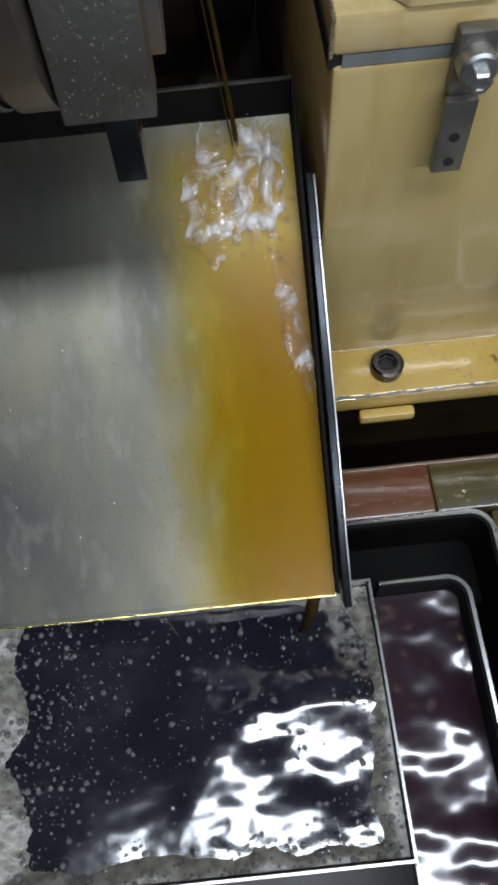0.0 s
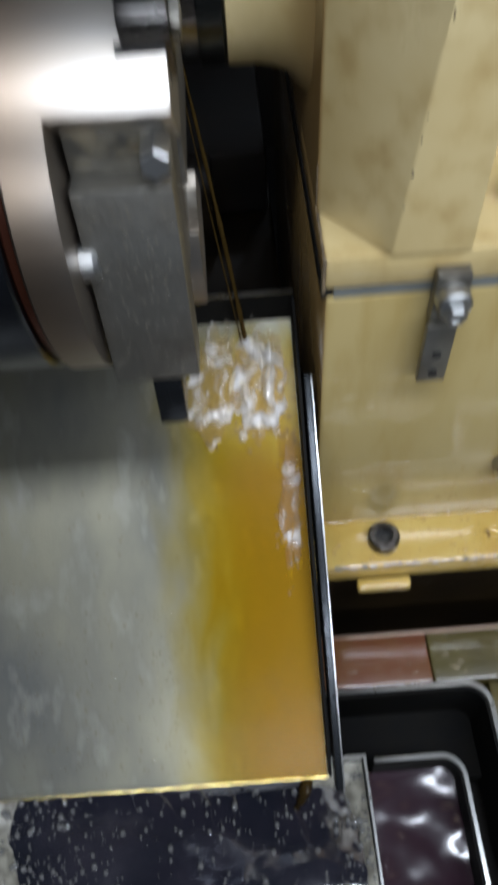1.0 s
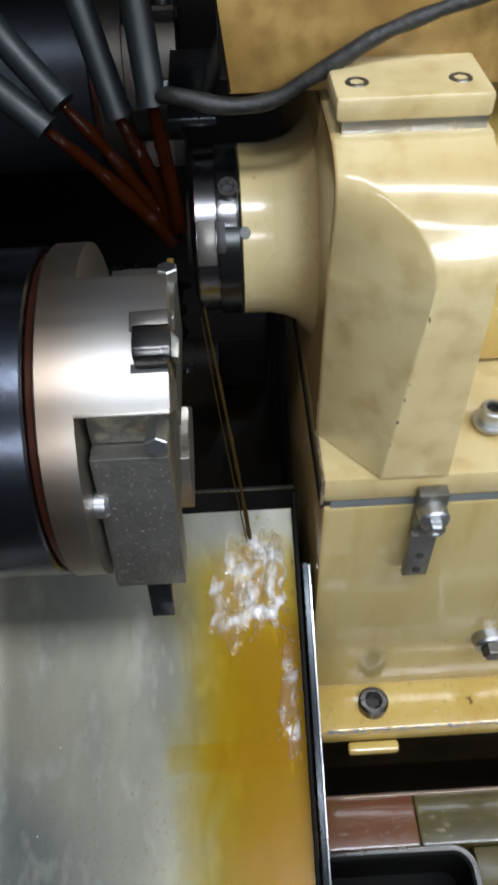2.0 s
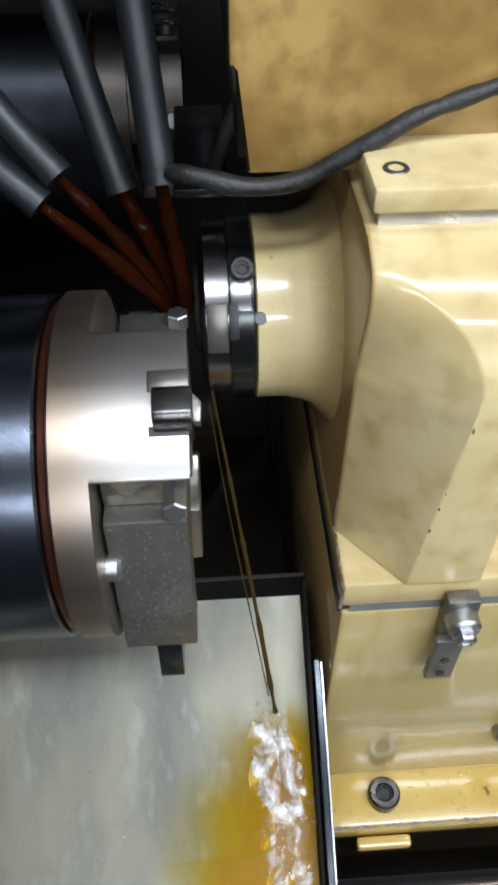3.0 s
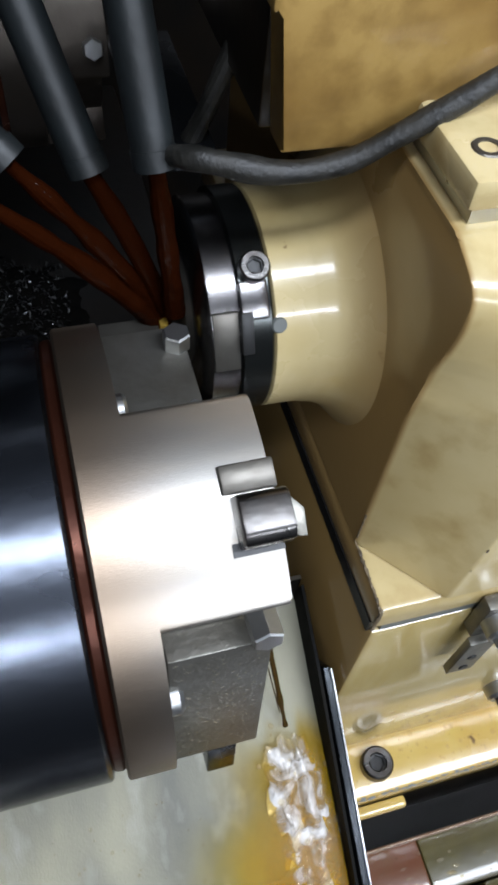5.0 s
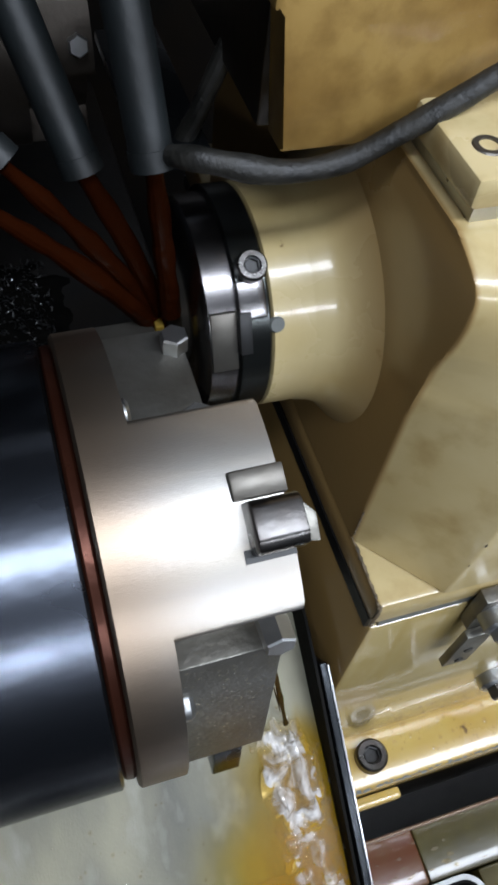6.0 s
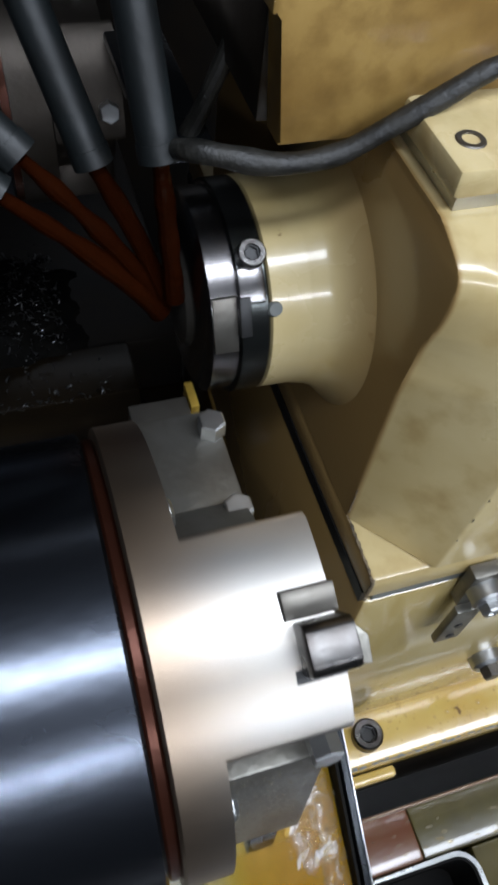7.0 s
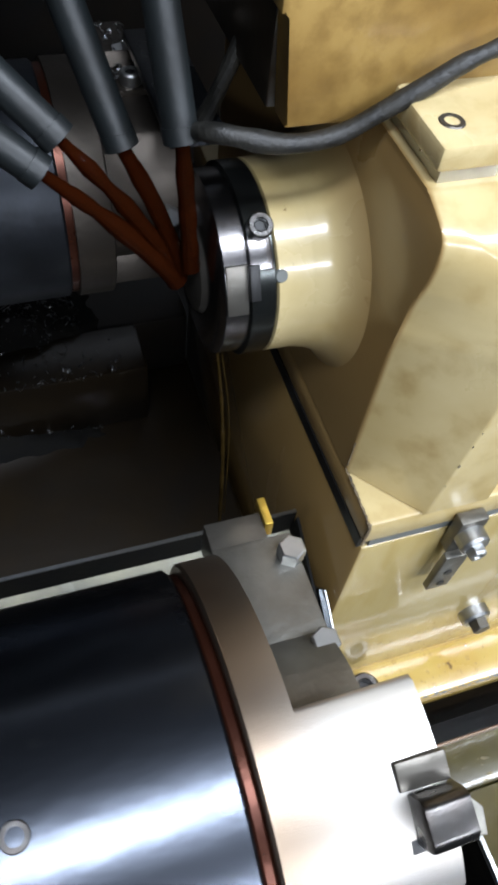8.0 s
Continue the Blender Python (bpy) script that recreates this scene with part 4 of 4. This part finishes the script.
# ---- swarf, drops, foam ----
def swarf_heap():
    t = thing("swarf_heap", "dark heap of oily steel chips on the bed", "swarf")
    bm = bmesh.new()
    n = 40

    def height(x, y):
        f = min(max((y - 0.238) / 0.034, 0), 1)
        return 0.026 + 0.056 * f * f * (3 - 2 * f) + 0.034 * max(0, 1 - ((x + 0.23) / 0.12) ** 2) * max(0, 1 - ((y - 0.29) / 0.085) ** 2) + 0.007 * noise.noise(Vector((x * 80, y * 80, 2)))
    grid = [[bm.verts.new((-0.36 + 0.25 * i / n, 0.20 + 0.19 * j / n, height(-0.36 + 0.25 * i / n, 0.20 + 0.19 * j / n))) for i in range(n + 1)] for j in range(n + 1)]
    for j in range(n):
        for i in range(n):
            bm.faces.new((grid[j][i], grid[j][i + 1], grid[j + 1][i + 1], grid[j + 1][i]))
    part("mound", bm, MATT_BLACK, t, smooth=60)
    rnd = random.Random(8)
    spots = []
    for _ in range(2600):
        x, y = rnd.uniform(-0.35, -0.125), rnd.uniform(0.225, 0.37)
        spots.append(Vector((x, y, height(x, y) + 0.001)))
    for _ in range(160):
        spots.append(Vector((rnd.uniform(-0.30, -0.10), 0.226 + 0.030 * rnd.random() ** 2, 0.0890)))
    tagged(part("chips", strips(spots, 5, 0.0024), CHIP_DARK, t, smooth=None), "curled oily steel chips", kind="stuff")


swarf_heap()


def drops(name, label, parent_m, area, count, sizes, seed, mat):
    """Drops and bubbles lying on a surface, joined."""
    rnd = random.Random(seed)
    bm = bmesh.new()
    for _ in range(count):
        own = bmesh.new()
        bmesh.ops.create_icosphere(own, subdivisions=2 if sizes[1] > 0.001 else 1, radius=rnd.uniform(*sizes) * (0.4 + 0.6 * rnd.random() ** 2))
        x, y = rnd.uniform(area[0], area[1]), rnd.uniform(area[2], area[3])
        join(bm, moved(own, parent_m @ Matrix.Translation((x, y, 0)) @ Matrix.Diagonal((1, 1.2, 0.55, 1))))
    ob = obj(name, bm, mat, 180)
    return tagged(ob, label, "drops", kind="stuff")


drops("ledge_drops", "clear drops of coolant on the cream ledge", pose(0, 0, -0.0032, 5), (-0.038, 0.09, -0.014, 0.012), 90, (0.0006, 0.0020), 3, DROP)
drops("wall_drops", "drops of coolant low on the cream wall", pose(0, 0.0144, 0, 90), (-0.036, 0.09, 0.002, 0.060), 110, (0.0005, 0.0017), 4, DROP)
drops("tray_bubbles", "fine coolant bubbles on the tray", tray_matrix(), (-0.150, -0.050, 0.004, 0.085), 620, (0.0003, 0.0009), 5, DROP)
drops("tray_drops", "scattered drops on the tray", tray_matrix(), (-0.165, -0.06, 0.01, 0.15), 170, (0.0004, 0.0011), 6, DROP)


def foam():
    """Pale foam round the edge of the oil, with bubbles."""
    t = thing("oil_foam", "pale bubbly foam round the edge of the oil", "foam", kind="stuff")
    bm = bmesh.new()
    n, m = 110, 60
    x0, x1, y0, y1 = -0.299, -0.0275, -0.2495, -0.1170
    grid = []
    for j in range(m + 1):
        row = []
        for i in range(n + 1):
            x, y = x0 + (x1 - x0) * i / n, y0 + (y1 - y0) * j / m
            edge = min((x1 - x) * 1.0, (y - y0) * 1.1, (y1 - y) * (0.9 + 2.4 * min(max((-0.055 - x) / 0.03, 0), 1)), (x + 0.234) * 0.60)
            h = 0.0092 - edge * 0.9 + 0.007 * noise.noise(Vector((x * 40, y * 40, 1))) + 0.0022 * noise.noise(Vector((x * 260, y * 260, 4)))
            row.append(bm.verts.new((x, y, -0.0445 + min(max(h, -0.006), 0.0062) + 0.8 * max(swell(x, y), 0))))
        grid.append(row)
    for j in range(m):
        for i in range(n):
            bm.faces.new((grid[j][i], grid[j][i + 1], grid[j + 1][i + 1], grid[j + 1][i]))
    part("froth", bm, FOAM, t, smooth=180)
    rnd = random.Random(21)
    bm = bmesh.new()
    for _ in range(700):
        f = rnd.random()
        if f < 0.40:
            x, y = rnd.uniform(-0.245, -0.185), rnd.uniform(-0.215, -0.120)
        elif f < 0.7:
            x, y = rnd.uniform(-0.24, -0.03), -0.2485 + 0.018 * rnd.random() ** 2
        else:
            x, y = -0.029 - 0.020 * rnd.random() ** 2, rnd.uniform(-0.245, -0.120)
        own = bmesh.new()
        bmesh.ops.create_icosphere(own, subdivisions=1, radius=0.0005 + 0.0016 * rnd.random() ** 3)
        join(bm, moved(own, Matrix.Translation((x, y, -0.0386 + 0.8 * max(swell(x, y), 0)))))
    for _ in range(900):
        x, y = rnd.uniform(-0.24, -0.029), rnd.uniform(-0.248, -0.118)
        own = bmesh.new()
        bmesh.ops.create_icosphere(own, subdivisions=1, radius=0.0004 + 0.0016 * rnd.random() ** 3)
        join(bm, moved(own, Matrix.Translation((x, y, OIL_Z + swell(x, y) + 0.0006))))
    part("bubbles", bm, BUBBLE, t, smooth=180)


foam()


def plinth_bolt():
    t = thing("plinth_bolt", "black socket bolt with washer on the plinth", "bolt")
    part("washer", moved(lathe([(0, 0), (0, 0.0085), (0.002, 0.0085), (0.002, 0)], 28), pose(0.0430, 0.043, 0.2122, 0, -90, 0)), SCREW, t)
    socket_screw("head", t, 0.0062, 0.008, pose(0.0430, 0.043, 0.2143), SCREW)
    k = thing("drain_plug", "grey steel plug low on the cream wall", "plug")
    part("collar", moved(lathe([(0, 0), (0, 0.0095), (0.006, 0.0095), (0.0075, 0.0080), (0.0075, 0)], 32), pose(0.0670, 0.0144, 0.054, 0, 0, -90)), SCREW, k)
    part("hex_head", moved(lathe([(0.0076, 0), (0.0076, 0.0062), (0.013, 0.0062), (0.014, 0.0052), (0.014, 0)], 6), pose(0.0670, 0.0144, 0.054, 0, 0, -90)), TOOL, k, smooth=20)


plinth_bolt()


# ---- motion ----
TURRET_ROWS = [(0.0, 0.0, -0.031, 0.003), (0.1, 0.0004, -0.0316, 0.003), (0.2, 0.0020, -0.0322, 0.003), (0.3, 0.0075, -0.0328, 0.003), (0.4, 0.0108, -0.0334, 0.003),
               (0.6, 0.0115, -0.0345, 0.003), (1.0, 0.0115, -0.0365, 0.003), (1.2, 0.0060, -0.0366, 0.003), (1.35, 0.0018, -0.0365, 0.003), (1.5, -0.001, -0.0363, 0.0031), (1.8, -0.001, -0.034, 0.002),
               (2.7, 0.0, 0.003, -0.0012), (3.0, 0.0, 0.0041, -0.0012), (3.5, 0.0, 0.0043, -0.0018), (4.0, 0.0, 0.0030, -0.0028), (4.5, 0.0, 0.0010, -0.0020), (5.0, 0.0, 0.0, 0.0),
               (5.4, 0.0, 0.0, 0.0), (6.3, 0.0, -0.0010, -0.0005), (6.5, 0.0004, -0.0086, -0.0028), (7.0, 0.0013, -0.0373, -0.0067), (7.5, 0.0019, -0.0748, -0.0117), (8.0, 0.0033, -0.1018, -0.0161)]


def motions():
    walk(TURRET, [(t, pose(TX + x, TY + y, TZ + z)) for t, x, y, z in TURRET_ROWS])
    # the stream and its splash move forward on the tray as the cut goes on
    top = Vector((-0.092, 0.086, 0.268))

    def fall(end):
        q = (Vector(end) - top).normalized().to_track_quat("-Z", "Y")
        return Matrix.Translation(top) @ q.to_matrix().to_4x4()
    early, late = on_tray(-0.026, 0.215), on_tray(-0.0150, 0.160)
    walk(FALL, [(0.0, fall(early)), (0.8, fall(early + Vector((0.002, 0, 0)))), (1.7, fall(early)), (2.8, fall(late)), (4.0, fall(late + Vector((-0.002, -0.004, 0)))), (5.2, fall(late)), (6.5, fall(late + Vector((0.001, -0.003, 0)))), (7.2, fall((-0.078, 0.092, 0.088))), (8.0, fall((-0.076, 0.096, 0.088)))])
    rnd = random.Random(2)

    def jitter(ob, a, b):
        rows = []
        for i in range(0, 33):
            t = i * 0.25
            f = min(max((t - 1.7) / 1.1, 0.0), 1.0)
            f = f * f * (3 - 2 * f)
            u, v = a[0] + (b[0] - a[0]) * f + rnd.uniform(-0.0012, 0.0012), a[1] + (b[1] - a[1]) * f + rnd.uniform(-0.004, 0.004)
            rows.append((t, tray_matrix() @ pose(u, v, 0.0012 + rnd.uniform(-0.0004, 0.0004), 0, 0, rnd.uniform(-9, 9))))
        walk(ob, rows)
    jitter(SPLASH_A, (-0.0190, 0.190), (-0.0165, 0.137))
    jitter(SPLASH_B, (-0.0400, 0.192), (-0.0150, 0.105))
    jitter(SPLASH_C, (-0.0065, 0.130), (-0.0075, 0.075))
    # the upper film slides down the tray once the stream lands lower
    down = tray_matrix()
    walk(FILM, [(0.0, down), (1.7, down), (2.8, down @ pose(0, -0.080, 0.0006)), (8.0, down @ pose(0, -0.090, 0.0006))])
    middle = Vector((-0.163, -0.1834, OIL_Z))
    sway = Matrix.Translation(middle), Matrix.Translation(-middle)
    walk(oil, [(i * 0.4, sway[0] @ pose(0, 0, 0, rnd.uniform(-0.9, 0.9), rnd.uniform(-0.35, 0.35), 0) @ sway[1]) for i in range(21)])
    walk(REAR, [(t, pose(x, RY + y, RZ + z)) for t, x, y, z in TURRET_ROWS])


motions()
